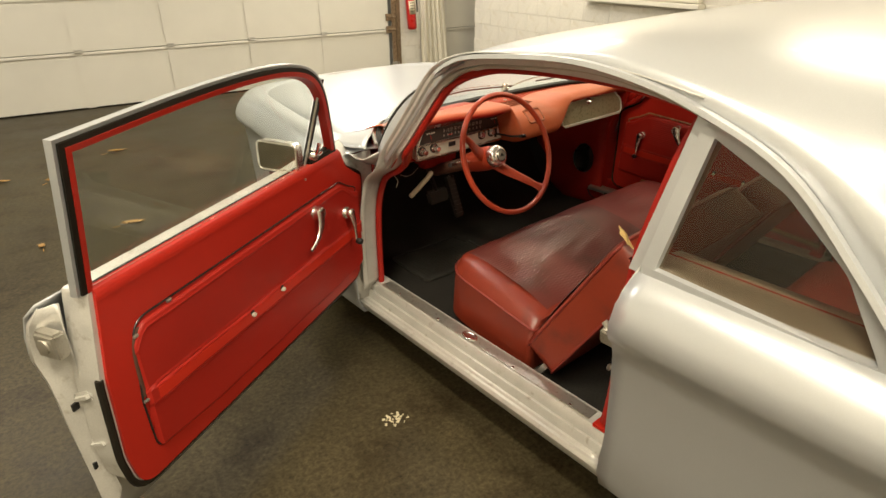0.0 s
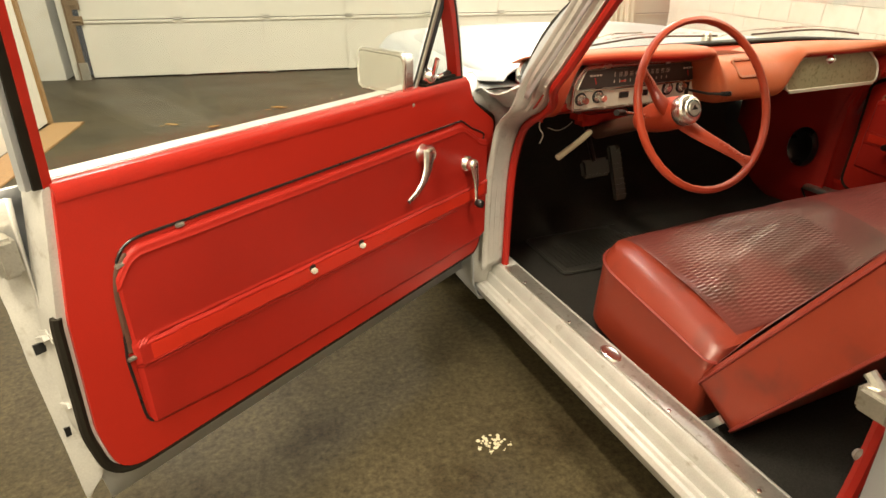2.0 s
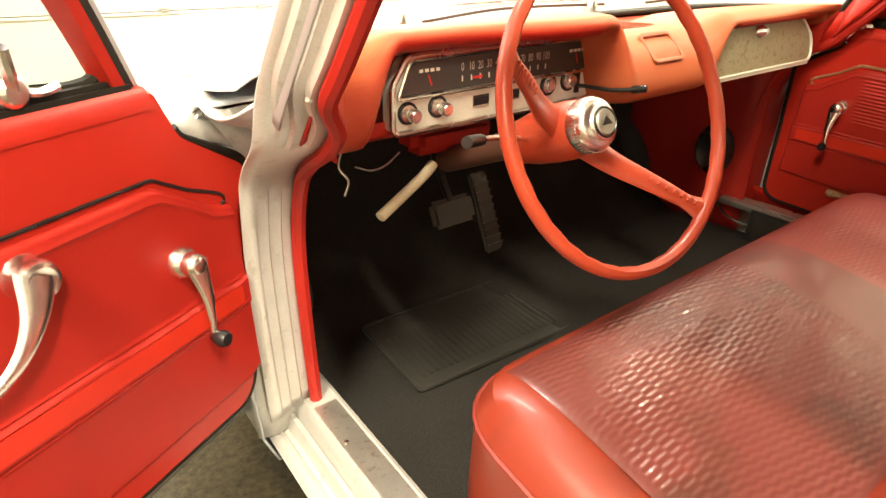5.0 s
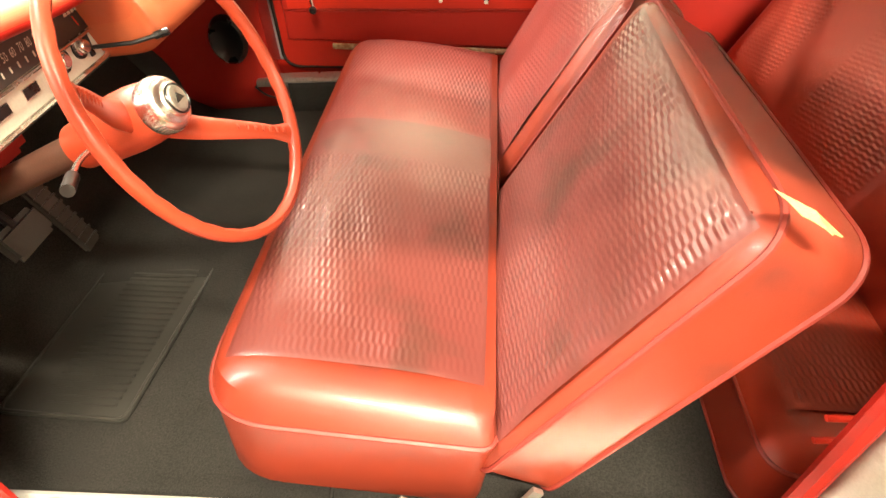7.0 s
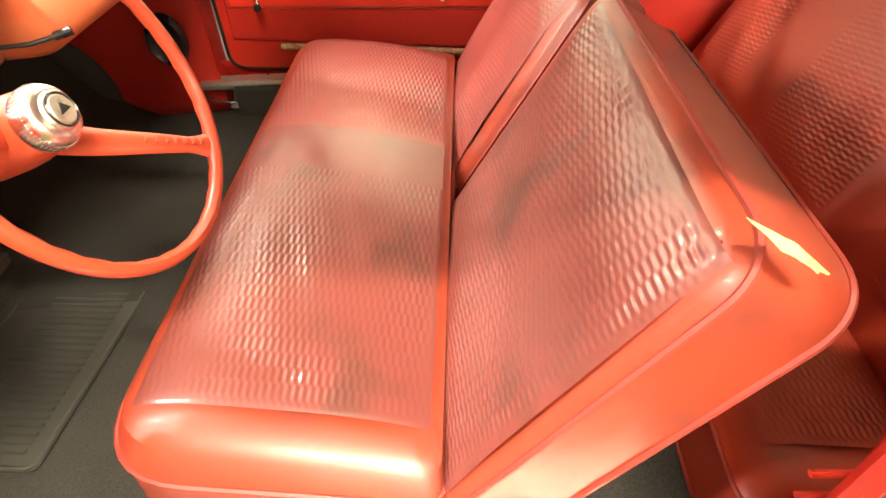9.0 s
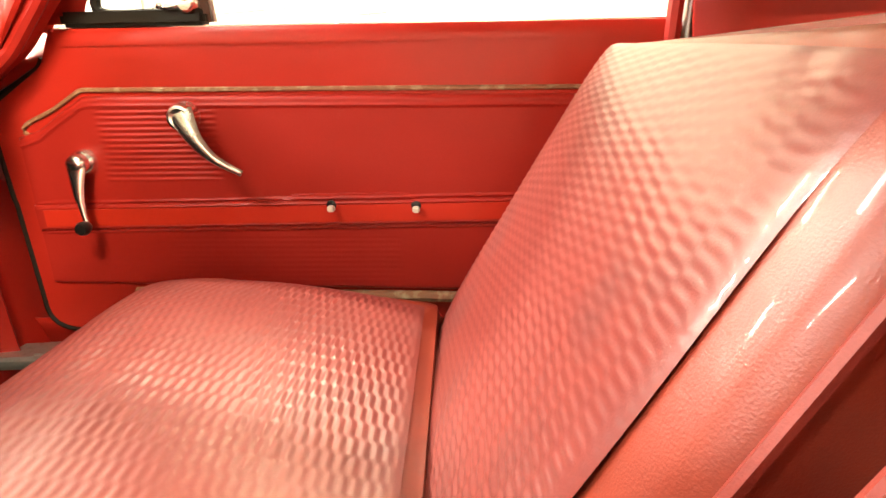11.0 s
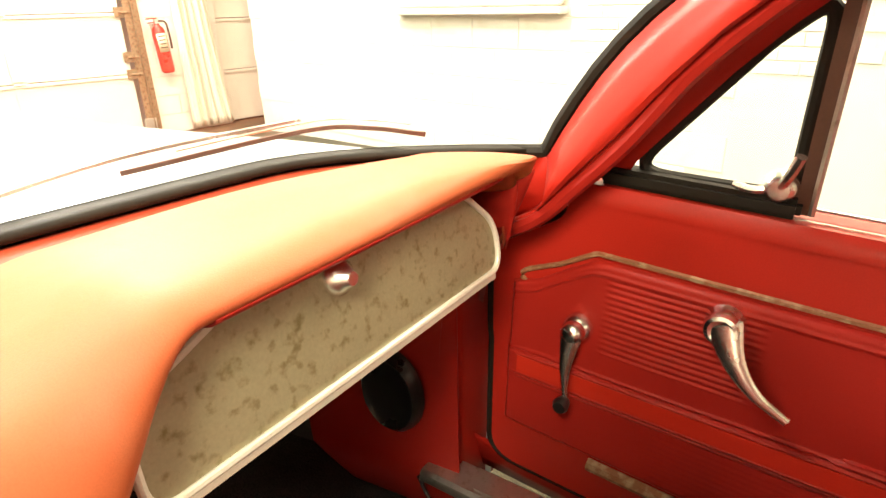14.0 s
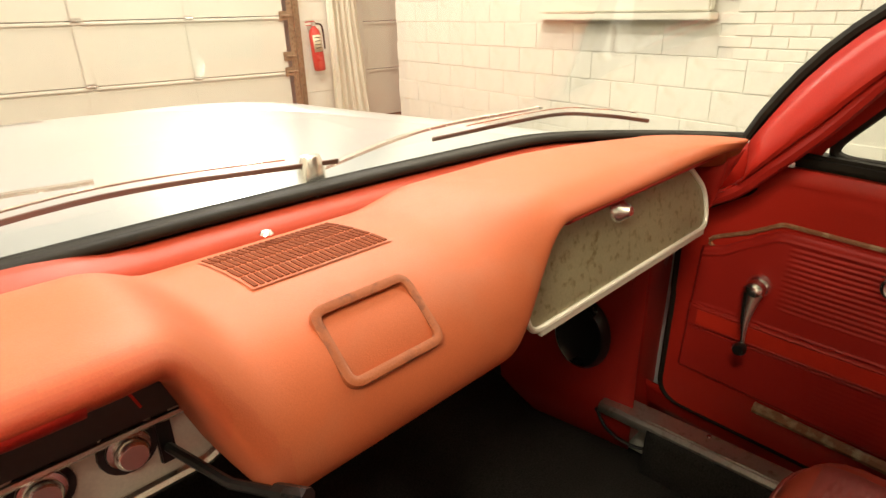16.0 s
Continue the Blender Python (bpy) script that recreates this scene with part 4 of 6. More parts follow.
# ends between pad and pillars, and the hinge pillar
H = np.array([[(-0.692 - 0.01 * f, 1.02 + 0.14 * g, 0.78 + (0.135 - 0.03 * g) * f) for f in np.linspace(0, 1, 5)] for g in np.linspace(0, 1, 6)])
sheet("dash_end", H, RED_PAINT, dash, 0.004)
H = np.array([[(-0.745 - 0.108 * f, 1.108 + 0.006 * math.sin(7 * f), z) for f in np.linspace(0, 1, 6)] for z in np.linspace(0.26, 0.862, 10)])
sheet("hinge_pillar", H, JAMB, car, 0.003)
H = np.array([[(0.74 + 0.17 * f, 1.112, z) for f in np.linspace(0, 1, 6)] for z in np.linspace(0.24, 0.862, 10)])
sheet("hinge_pillar", H, RED_PAINT, car, 0.003, "red painted hinge pillar")
# lower dash skin
G = np.array([[(x, y, z) for y, z in ((1.085, 0.808), (1.09, 0.785), (1.12, 0.77), (1.2, 0.76), (1.6, 0.75))] for x in np.linspace(-0.68, 0.755, 20)])
sheet("lower_dash", G, RED_PANEL, dash, 0.004)
part("under_dash_cover", box_bm((-0.485, 1.12, 0.715), (-0.295, 1.2, 0.775), 0.02), RED_PANEL, dash)
# defroster grille: short slots in four rows
def pad_z(y):
    return float(np.interp(y - 0.035, NOSE_F[:20, 0][::-1], NOSE_F[:20, 1][::-1])) - 0.03


bm = grid_bm(np.array([[(x, y, pad_z(y) + 0.0035) for y in np.linspace(1.068, 1.176, 8)] for x in (-0.048, 0.025, 0.098)]))
base = part("defroster_grille", bm, DASH, dash)
# flat strips; the shade down each slot is put into their colour
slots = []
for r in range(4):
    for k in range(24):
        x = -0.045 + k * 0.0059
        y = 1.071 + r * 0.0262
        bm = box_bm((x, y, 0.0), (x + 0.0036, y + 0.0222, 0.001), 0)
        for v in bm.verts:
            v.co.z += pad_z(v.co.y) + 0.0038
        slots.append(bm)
part("slot", join(*slots), SLOT, base, "shade-coloured strips standing for slotted openings")
# pull-out tray in the bull nose: a raised rounded rim round a sunk plate
TRAY = [(-0.05, -0.034, 0.011), (0.05, -0.034, 0.011), (0.05, 0.034, 0.011), (-0.05, 0.034, 0.011)]
tray = part("ash_tray", prism_bm(rounded(TRAY), "z", -0.008, 0.0012, 0.0), DASH, dash, "orange-red ash tray sunk in a raised rim")
tray.matrix_basis = pose(0.014, 0.9915, 0.8815, 43, 0, 0) @ Matrix.Scale(0.92, 4)
rimline = np.array([(p[0], p[1], 0.002) for p in rounded(TRAY)])
part("tray_rim", sweep_bm(rimline, [(-0.006, -0.004), (0.0065, -0.0045), (0.008, 0.0), (0.0065, 0.0042), (0.001, 0.0048), (-0.005, 0.003)], (0, 0, 1), True), WORN_RIM, tray)
# brown strips paint the shade that the rim throws inside the tray
part("tray_shade", box_bm((-0.044, 0.0215, 0.0014), (0.044, 0.0285, 0.0024), 0.0005), BROWN, tray)
part("tray_shade", box_bm((-0.044, -0.0285, 0.0014), (0.044, -0.0235, 0.0024), 0.0005), BROWN, tray)
part("tray_shade", box_bm((0.041, -0.0285, 0.0014), (0.0445, 0.0285, 0.0026), 0.0005), BROWN, tray)

# glove box door
gl = rounded([(0.2, 0.8, 0.022), (0.65, 0.8, 0.025), (0.653, 0.855, 0.05), (0.595, 0.905, 0.05), (0.3, 0.908, 0.06), (0.203, 0.872, 0.05)], 8)


def glove_y(z):
    return 0.985 + 0.022 * (z - 0.795) / 0.12


bm = prism_bm(gl, "y", -0.006, 0.012, 0.002)
for v in bm.verts:
    v.co.y += glove_y(v.co.z)
glove = part("glove_door", bm, GLOVE, dash, "tarnished metal glove box door", smooth=False)
path = np.array([(p[0], glove_y(p[1]) - 0.008, p[1]) for p in gl])
part("glove_rim", sweep_bm(path, circle(0.0036, 8), (0, 1, 0), True), STRIP, glove, "bright metal rim")
low = np.array([(x, glove_y(0.795) - 0.008, 0.795) for x in np.linspace(0.22, 0.635, 8)])
part("glove_lip", sweep_bm(low, [(-0.003, -0.003), (0.002, -0.003), (0.003, 0.002), (-0.003, 0.002)], (0, 0, 1)), STRIP, glove)
part("lock_knob", lathe_bm([(0, 0.022), (0.006, 0.022), (0.009, 0.017), (0.012, 0.012), (0.016, 0.008), (0.017, 0)], along((0.397, 0.998, 0.885), (0, -1, 0.15)), 20), CHROME, glove, "chrome push-button lock")
bm = box_bm((0.2, 1.035, 0.8), (0.66, 1.2, 0.9), 0.01)
part("glove_box_liner", bm, DARK, glove)

# instrument panel
ip = rounded([(-0.548, 0.772, 0.016), (-0.072, 0.772, 0.03), (-0.066, 0.84, 0.05), (-0.11, 0.896, 0.05), (-0.515, 0.893, 0.03), (-0.545, 0.85, 0.03)], 8)
panel = part("instrument_panel", prism_bm(ip, "y", 1.066, 1.09, 0.002), STRIP, dash, "aluminium instrument panel", smooth=False)
panel.matrix_basis = pose(-0.022, 0, 0.018)
part("bezel", sweep_bm(np.array([(p[0], 1.06, p[1]) for p in ip]), circle(0.0055, 8), (0, 1, 0), True), CHROME, panel)
part("inner_bezel", sweep_bm(np.array([(p[0], 1.0575, p[1]) for p in rounded([(-0.538, 0.828, 0.006), (-0.078, 0.828, 0.01), (-0.079, 0.85, 0.02), (-0.115, 0.889, 0.035), (-0.511, 0.888, 0.022)], 6)]), circle(0.0028, 6), (0, 1, 0), True), CHROME, panel)
gf = rounded([(-0.533, 0.832, 0.004), (-0.082, 0.832, 0.004), (-0.085, 0.85, 0.02), (-0.118, 0.885, 0.035), (-0.508, 0.883, 0.02)], 6)
part("gauge_face", prism_bm(gf, "y", 1.059, 1.066), GREY, panel, "dark gauge face", smooth=False)


def text_bm(body, size):
    cu = bpy.data.curves.new("text", "FONT")
    cu.body, cu.size, cu.align_x, cu.align_y, cu.resolution_u = body, size, "CENTER", "CENTER", 2
    ob = new("text", cu)
    bpy.context.view_layer.update()
    me = bpy.data.meshes.new_from_object(ob.evaluated_get(bpy.context.evaluated_depsgraph_get()))
    bm = bmesh.new()
    bm.from_mesh(me)
    bpy.data.objects.remove(ob)
    bpy.data.meshes.remove(me)
    return bm


for k in range(11):
    bm = text_bm(str(10 * k), 0.02)
    for v in bm.verts:
        v.co.x *= 0.62
    part("numeral", moved(bm, pose(-0.408 + 0.0195 * k, 1.0575, 0.866, 90, 0, 0)), IVORY, panel, smooth=False)
    part("tick", box_bm((-0.409 + 0.0195 * k, 1.0572, 0.843), (-0.407 + 0.0195 * k, 1.0588, 0.852), 0), IVORY, panel)
part("speed_needle", box_bm((-0.385, 1.0565, 0.845), (-0.365, 1.058, 0.849), 0), NEEDLE, panel)
for gx in (-0.475, -0.13):
    part("needle", moved(box_bm((-0.001, 0, -0.009), (0.001, 0.0015, 0.009), 0), pose(gx, 1.0565, 0.853, 0, -20, 0)), NEEDLE, panel)
    for k in range(4):
        part("print_bar", box_bm((gx - 0.02 + 0.011 * k, 1.0573, 0.866), (gx - 0.013 + 0.011 * k, 1.0588, 0.871), 0), IVORY, panel)


def knob(x, z, r, d, mat=CHROME):
    k = part("knob", lathe_bm([(0, d), (r * 0.8, d), (r, d - 0.003), (r, d * 0.55), (r * 0.55, d * 0.45), (r * 0.5, 0.006), (r * 1.25, 0.004), (r * 1.3, 0)], along((x, 1.066, z), (0, -1, 0)), 20), mat, panel, "chrome pull knob")
    part("knob_ring", lathe_bm([(r * 1.3, 0.002), (r * 1.7, 0.003), (r * 1.75, 0)], along((x, 1.066, z), (0, -1, 0)), 20), DARK, k)
    part("print_bar", box_bm((x - 0.012, 1.0645, z + r * 2), (x + 0.012, 1.066, z + r * 2 + 0.004), 0), DARK, k)


knob(-0.515, 0.803, 0.011, 0.03)
knob(-0.455, 0.806, 0.011, 0.034)
knob(-0.195, 0.81, 0.012, 0.012)
knob(-0.14, 0.812, 0.012, 0.016)
for x in (-0.362, -0.289):
    part("switch_slot", box_bm((x - 0.017, 1.062, 0.797), (x + 0.017, 1.067, 0.812), 0.001), DARK, panel, "dark rectangular switch slot")
    part("slot_rim", sweep_bm([(x - 0.018, 1.064, 0.796), (x + 0.018, 1.064, 0.796), (x + 0.018, 1.064, 0.813), (x - 0.018, 1.064, 0.813)], circle(0.0015, 6), (0, 1, 0), True), CHROME, panel)
for x, z in ((-0.345, 0.824), (-0.25, 0.824), (-0.17, 0.826)):
    part("print_bar", box_bm((x - 0.013, 1.0645, z), (x + 0.013, 1.066, z + 0.003), 0), DARK, panel)
part("gear_lever", join(tube_bm([(-0.115, 1.06, 0.80), (-0.10, 0.99, 0.80), (-0.085, 0.955, 0.805)], 0.004, 8), tube_bm([(-0.085, 0.955, 0.805), (-0.075, 0.93, 0.81)], 0.007, 8)), DARK, panel, "small black-tipped gear lever")
part("lever_slot", box_bm((-0.121, 1.062, 0.785), (-0.109, 1.067, 0.835), 0.001), DARK, panel)

# steering wheel
WC = np.array((-0.389, 0.75, 0.857))
TILT = radians(22.5)
WN = np.array((0, -math.cos(TILT), math.sin(TILT)))
WU = np.array((0, math.sin(TILT), math.cos(TILT)))
WR = 0.212


def on_wheel(r, ang, d=0.0):
    return WC + r * math.cos(ang) * np.array((1.0, 0, 0)) + r * math.sin(ang) * WU + WN * d


rim_path = [on_wheel(WR, 2 * math.pi * k / 72) for k in range(72)]
G = np.zeros((72, 10, 3))
for i in range(72):
    a = 2 * math.pi * i / 72
    rad = math.cos(a) * np.array((1.0, 0, 0)) + math.sin(a) * WU
    for k in range(10):
        b = 2 * math.pi * k / 10
        rr = 0.0095 + (0.0012 if math.cos(b) < -0.3 and i % 2 else 0)
        G[i, k] = rim_path[i] + rad * rr * math.cos(b) * 0.95 + WN * rr * 1.15 * math.sin(b)
wheel = part("steering_wheel", grid_bm(G, True, True), WHEEL, car, "orange-red plastic two-spoke steering wheel")
for ang in (radians(-51), radians(152)):
    pts = [on_wheel(0.02, ang, -0.108), on_wheel(0.08, ang, -0.083), on_wheel(0.15, ang, -0.036), on_wheel(WR - 0.002, ang, 0.0)]
    pts = spline(pts, 6)
    nrm = np.cross(WN, pts[-1] - pts[0])
    nrm /= np.linalg.norm(nrm)
    G = np.zeros((len(pts), 12, 3))
    for i, p in enumerate(pts):
        f = i / (len(pts) - 1)
        wd = 0.026 * (1 - f) + 0.010 * f + 0.012 * max(0, f - 0.85) / 0.15
        th = 0.012 * (1 - f) + 0.007 * f
        for k in range(12):
            b = 2 * math.pi * k / 12
            G[i, k] = p + nrm * wd * math.cos(b) + WN * th * math.sin(b)
    spoke = part("spoke", grid_bm(G, False, True), WHEEL, wheel)
    for k in range(7):
        p = pts[int(len(pts) * (0.56 + 0.05 * k))]
        part("ridge", tube_bm([p + nrm * 0.009 + WN * 0.004, p + nrm * 0.003 + WN * 0.0088, p - nrm * 0.003 + WN * 0.0088], 0.0022, 6), WHEEL, spoke)
hub_m = along(WC - WN * 0.105, WN)
part("hub_shroud", lathe_bm([(0.0, 0.03), (0.038, 0.029), (0.0415, 0.02), (0.044, 0.0), (0.0445, -0.03), (0.042, -0.07), (0.037, -0.1), (0.035, -0.125), (0, -0.125)], hub_m, 32), WHEEL, wheel, "orange-red steering column shroud")
# column is coloured darker to hold the shade under the dash
part("column", lathe_bm([(0.0, -0.12), (0.024, -0.12), (0.024, -0.34), (0, -0.34)], hub_m, 20), BROWN, wheel, "steering column, its brown holding the shade under the dash")
horn = part("horn_button", lathe_bm([(0.0, 0.068), (0.02, 0.068), (0.0235, 0.066), (0.0255, 0.0625), (0.031, 0.061), (0.036, 0.057), (0.039, 0.05), (0.0402, 0.032), (0.039, 0.027), (0, 0.027)], hub_m, 48), CHROME, wheel, "chrome knurled horn button")
knurl = [box_bm((0.0375, -0.001, 0.034), (0.0408, 0.001, 0.047), 0) for k in range(48)]
for k in range(48):
    moved(knurl[k], hub_m @ Matrix.Rotation(2 * math.pi * k / 48, 4, "Z"))
part("knurl", join(*knurl), CHROME, horn)
part("horn_disc", lathe_bm([(0.0, 0.071), (0.017, 0.0705), (0.019, 0.0685)], hub_m, 24), DULL, horn)
part("emblem_ring", lathe_bm([(0.0195, 0.0685), (0.021, 0.0705), (0.0225, 0.0685)], hub_m, 24), DARK, horn)
part("emblem", moved(prism_bm([(-0.010, -0.004), (0.010, -0.004), (0, 0.008)], "z", 0.0705, 0.0725), hub_m), DARK, horn)
lev = spline([tuple(WC - WN * 0.16 + np.array((-0.03, 0, 0))), (-0.51, 0.87, 0.822), (-0.596, 0.825, 0.842)], 6)
arm = part("signal_lever", tube_bm(lev, 0.004, 8), CHROME, wheel, "chrome turn signal lever")
part("lever_tip", tube_bm([lev[-3], lev[-1] + (lev[-1] - lev[-3]) * 0.5], 0.008, 10), DARK, arm)

WIDEN = 1.08
# pedals
ped = part("brake_pedal", moved(box_bm((-0.055, -0.012, -0.032), (0.055, 0.012, 0.032), 0.01), pose(-0.283, 1.25, 0.525, -25, 0, 0)), MAT, car, "worn black rubber brake pedal")
part("pedal_arm", tube_bm([(-0.283, 1.26, 0.545), (-0.285, 1.33, 0.66), (-0.285, 1.34, 0.74)], 0.009, 8), DARK, ped)
gas = part("accelerator_pedal", moved(box_bm((-0.026, -0.008, -0.1), (0.026, 0.008, 0.1), 0.006), pose(-0.168, 1.28, 0.48, -22, 0, 4)), MAT, car, "long ribbed rubber accelerator pedal")
for k in range(9):
    part("pedal_rib", moved(box_bm((-0.024, -0.012, -0.085 + k * 0.019), (0.024, -0.007, -0.079 + k * 0.019), 0.001), pose(-0.168, 1.28, 0.48, -22, 0, 4)), MAT, gas)
part("parking_brake_handle", tube_bm(spline([(-0.43, 1.1, 0.71), (-0.46, 1.085, 0.698), (-0.525, 1.065, 0.672), (-0.56, 1.055, 0.658)], 3), 0.0095, 10), LABEL, car, "pale yellowed parking brake handle")
part("loose_wire", tube_bm(spline([(-0.585, 1.08, 0.745), (-0.56, 1.075, 0.735), (-0.531, 1.08, 0.737), (-0.5, 1.09, 0.75)], 5), 0.0015, 6), DULL, car, "loose frayed wire under the dash")
part("loose_wire", tube_bm(spline([(-0.6, 1.09, 0.775), (-0.612, 1.08, 0.75), (-0.598, 1.08, 0.725), (-0.606, 1.08, 0.7)], 5), 0.0018, 6), DULL, car, "loose frayed wire under the dash")

part("loose_wire", tube_bm(spline([(0.66, 1.17, 0.325), (0.645, 1.13, 0.30), (0.65, 1.08, 0.285), (0.67, 1.03, 0.28), (0.665, 1.0, 0.262)], 5), 0.0035, 8), DARK, car, "black cable hanging by the kick panel")

# ---- doors ----
WIDEN = 1.0


def car_door(side, at, clips, crank, handle, name):
    """A door in its own frame: hinge at the origin, u rearwards along -y, exterior at side * x."""
    X = lambda w: side * w
    top = 0.902 if side < 0 else 0.889
    out = rounded([(-0.09, 0.387, 0.05), (-1.178, 0.387, 0.075), (-1.195, 0.5, 0.2), (-1.185, 0.70, 0.2), (-1.15, 0.902, 0.01), (-0.155, 0.902, 0.012), (-0.13, 0.835, 0.04), (-0.022, 0.775, 0.03), (-0.03, 0.62, 0.1)], 7)
    inner = rounded([(-0.095, 0.392, 0.05), (-1.168, 0.392, 0.07), (-1.183, 0.5, 0.2), (-1.172, 0.70, 0.2), (-1.14, 0.898, 0.008), (-0.158, 0.898, 0.01), (-0.134, 0.838, 0.04), (-0.03, 0.77, 0.03), (-0.037, 0.62, 0.1)], 7)
    if side > 0:
        # this door reaches further down at its hinge edge
        for o in (out, inner):
            low = smoothstep(0.6, 0.4, o[:, 1]) * smoothstep(-0.3, -0.05, o[:, 0])
            o[:, 0] += 0.045 * low
            o[:, 1] -= 0.018 * smoothstep(0.5, 0.4, o[:, 1])
    prof = side_profile()
    out[:, 1] = np.minimum(out[:, 1], top)
    inner[:, 1] = np.minimum(inner[:, 1], top - 0.003)
    # outer skin: bulged like the body side
    n = 22
    G = np.zeros((n, 16, 3))
    zs = np.linspace(0.26, 0.875, 16)
    for i, u in enumerate(np.linspace(0.0, 1.2, n)):
        for j, z in enumerate(zs):
            w = float(np.interp(z, [p[1] for p in prof], [p[0] for p in prof])) - 0.68
            uu = u * (1 - 0.03 * float(smoothstep(0.5, 0.26, z)))
            G[i, j] = (X(w), -uu - 0.0, z + 0.012 * (z > 0.8))
    d = sheet(name, G, SILVER, car, 0.004, "silver car door with red vinyl inner panel")
    place(d, at)
    bm = prism_bm(out, "x", 0.004, 0.075, 0.004)
    for v in bm.verts:
        v.co.x = X(v.co.x)
    part("door_box", bm, JAMB if side < 0 else RED_PAINT, d, "bare silver door edge with latch" if side < 0 else "red painted door edge")
    if side > 0:
        G = np.array([[(X(0.002 + 0.03 * f), -u, 0.39 - 0.09 * f) for f in np.linspace(0, 1, 4)] for u in np.linspace(0.0, 1.15, 12)])
        sheet("bottom_flange", G, RED_PAINT, d, 0.003)
    # ledge from the inner skin to the outer one ahead of the window
    G = np.zeros((16, 8, 3))
    for i, u in enumerate(np.linspace(0.004, 0.15, 16)):
        zl = float(np.interp(u, [0.0, 0.022, 0.1, 0.13, 0.15], [0.76, 0.785, 0.828, 0.85, 0.893]))
        for j, f in enumerate(np.linspace(0, 1, 8)):
            G[i, j] = (X(0.012 + 0.085 * f), -u, zl + (0.893 - zl) * f ** 0.6 + 0.004 * math.sin(40 * u + 4 * f))
    sheet("front_ledge", G, JAMB if side < 0 else RED_PAINT, d, 0.003)
    # folded rear flange between box and skin
    G = np.zeros((14, 6, 3))
    for i, z in enumerate(np.linspace(0.27, 0.88, 14)):
        w1 = float(np.interp(z, [p[1] for p in prof], [p[0] for p in prof])) - 0.682
        for j, f in enumerate(np.linspace(0, 1, 6)):
            yy = 1.185 - 0.02 * abs(z - 0.6) + 0.015 * f
            G[i, j] = (X(0.06 + (w1 - 0.06) * f), -yy + 0.012 * math.sin(f * 6), max(z, 0.39 - 0.12 * f))
    sheet("rear_flange", G, JAMB, d, 0.003)
    part("latch", join(box_bm((min(X(0.05), X(0.11)), -1.215, 0.77), (max(X(0.05), X(0.11)), -1.185, 0.83), 0.006),
                       lathe_bm([(0, 0.02), (0.016, 0.018), (0.018, 0)], along((X(0.085), -1.2, 0.8), (0, -1, 0)), 12)), DULL, d, "greasy steel door latch")
    for z in (0.62, 0.45):
        part("drain_slot", box_bm((min(X(0.088), X(0.092)), -1.202, z), (max(X(0.088), X(0.092)), -1.185, z + 0.018), 0), DARK, d)
    for z in (0.66, 0.53):
        part("edge_emboss", moved(box_bm((-0.03, -0.008, -0.012), (0.03, 0.01, 0.012), 0.008), pose(X(0.06), -1.19, z, 0, side * 25, 0)), JAMB, d)
    part("latch_hole", lathe_bm([(0, 0.001), (0.018, 0.001), (0.02, 0)], along((X(0.082), -1.198, 0.79), (0, -1, 0)), 16), DARK, d)
    bm = prism_bm(inner, "x", -0.004, 0.006, 0.003)
    for v in bm.verts:
        v.co.x = X(v.co.x)
    part("inner_skin", bm, RED_PAINT, d, "glossy red painted inner door skin")
    ring = np.array([(X(0.006), p[0], p[1]) for p in out])
    last = max(k for k in range(len(ring)) if ring[k][2] > 0.88)
    ring = np.array([p for p in np.roll(ring, -last - 1, 0) if p[2] < 0.88])
    part("door_seal", tube_bm(ring, 0.0085, 8, False, side=(1, 0, 0)), BLACK, d, "black rubber door seal")
    # rolled top of the inner skin
    cap = [(X(0.0), -u, top - 0.002) for u in np.linspace(0.165, 1.14, 20)]
    part("belt_roll", sweep_bm(cap, [(-0.02, -0.006), (-0.004, -0.007), (0.006, 0.0), (0.008, 0.02), (-0.02, 0.02)], (0, 0, 1)) if side < 0 else
         sweep_bm(cap, [(-0.02, 0.006), (-0.004, 0.007), (0.006, 0.0), (0.008, -0.02), (-0.02, -0.02)], (0, 0, 1)), RED_PAINT, d)
    part("belt_strip", box_bm((min(X(0.007), X(0.015)), -1.15, top - 0.006), (max(X(0.007), X(0.015)), -0.345, top + 0.007), 0.003), CHROME, d, "bright window belt strip")
    part("glass_run", box_bm((min(X(0.0275), X(0.04)), -1.13, top - 0.004), (max(X(0.0275), X(0.04)), -0.395, top + 0.001), 0.003), BLACK, d)

    # trim panel: a shallow relief with beads, a flat band and fine flutes
    nu, nz = 150, 130 if side < 0 else 270
    G = np.zeros((nu, nz, 3))
    for i, u in enumerate(np.linspace(0.068, 1.1, nu)):
        ztop = float(np.interp(u, [0.068, 0.11, 0.145, 0.19, 0.21, 1.1], [0.725, 0.738, 0.762, 0.79, 0.792, 0.785]))
        ztop -= 0.05 * float(max(0, u - 1.05) / 0.05) ** 2
        zbot = float(np.interp(u, [0.068, 0.1, 0.3, 0.9, 1.1], [0.445, 0.432, 0.432, 0.44, 0.458])) if side < 0 else float(np.interp(u, [0.068, 0.3, 1.1], [0.466, 0.461, 0.446]))
        up = 0.013 * (u - 0.3)
        for j, f in enumerate(np.linspace(0, 1, nz)):
            z = zbot + (ztop - zbot) * f
            e = min(u - 0.068, 1.1 - u, z - zbot, ztop - z)
            h = 0.0095 * math.sqrt(min(1, max(0, e) / 0.009) * (2 - min(1, max(0, e) / 0.009)))
            for zr in (0.6175, 0.6085, 0.5745, 0.5655):
                h += 0.0022 * math.exp(-((z - zr - up) / 0.0022) ** 2) * (1 if 0.085 < u < 1.075 else 0)
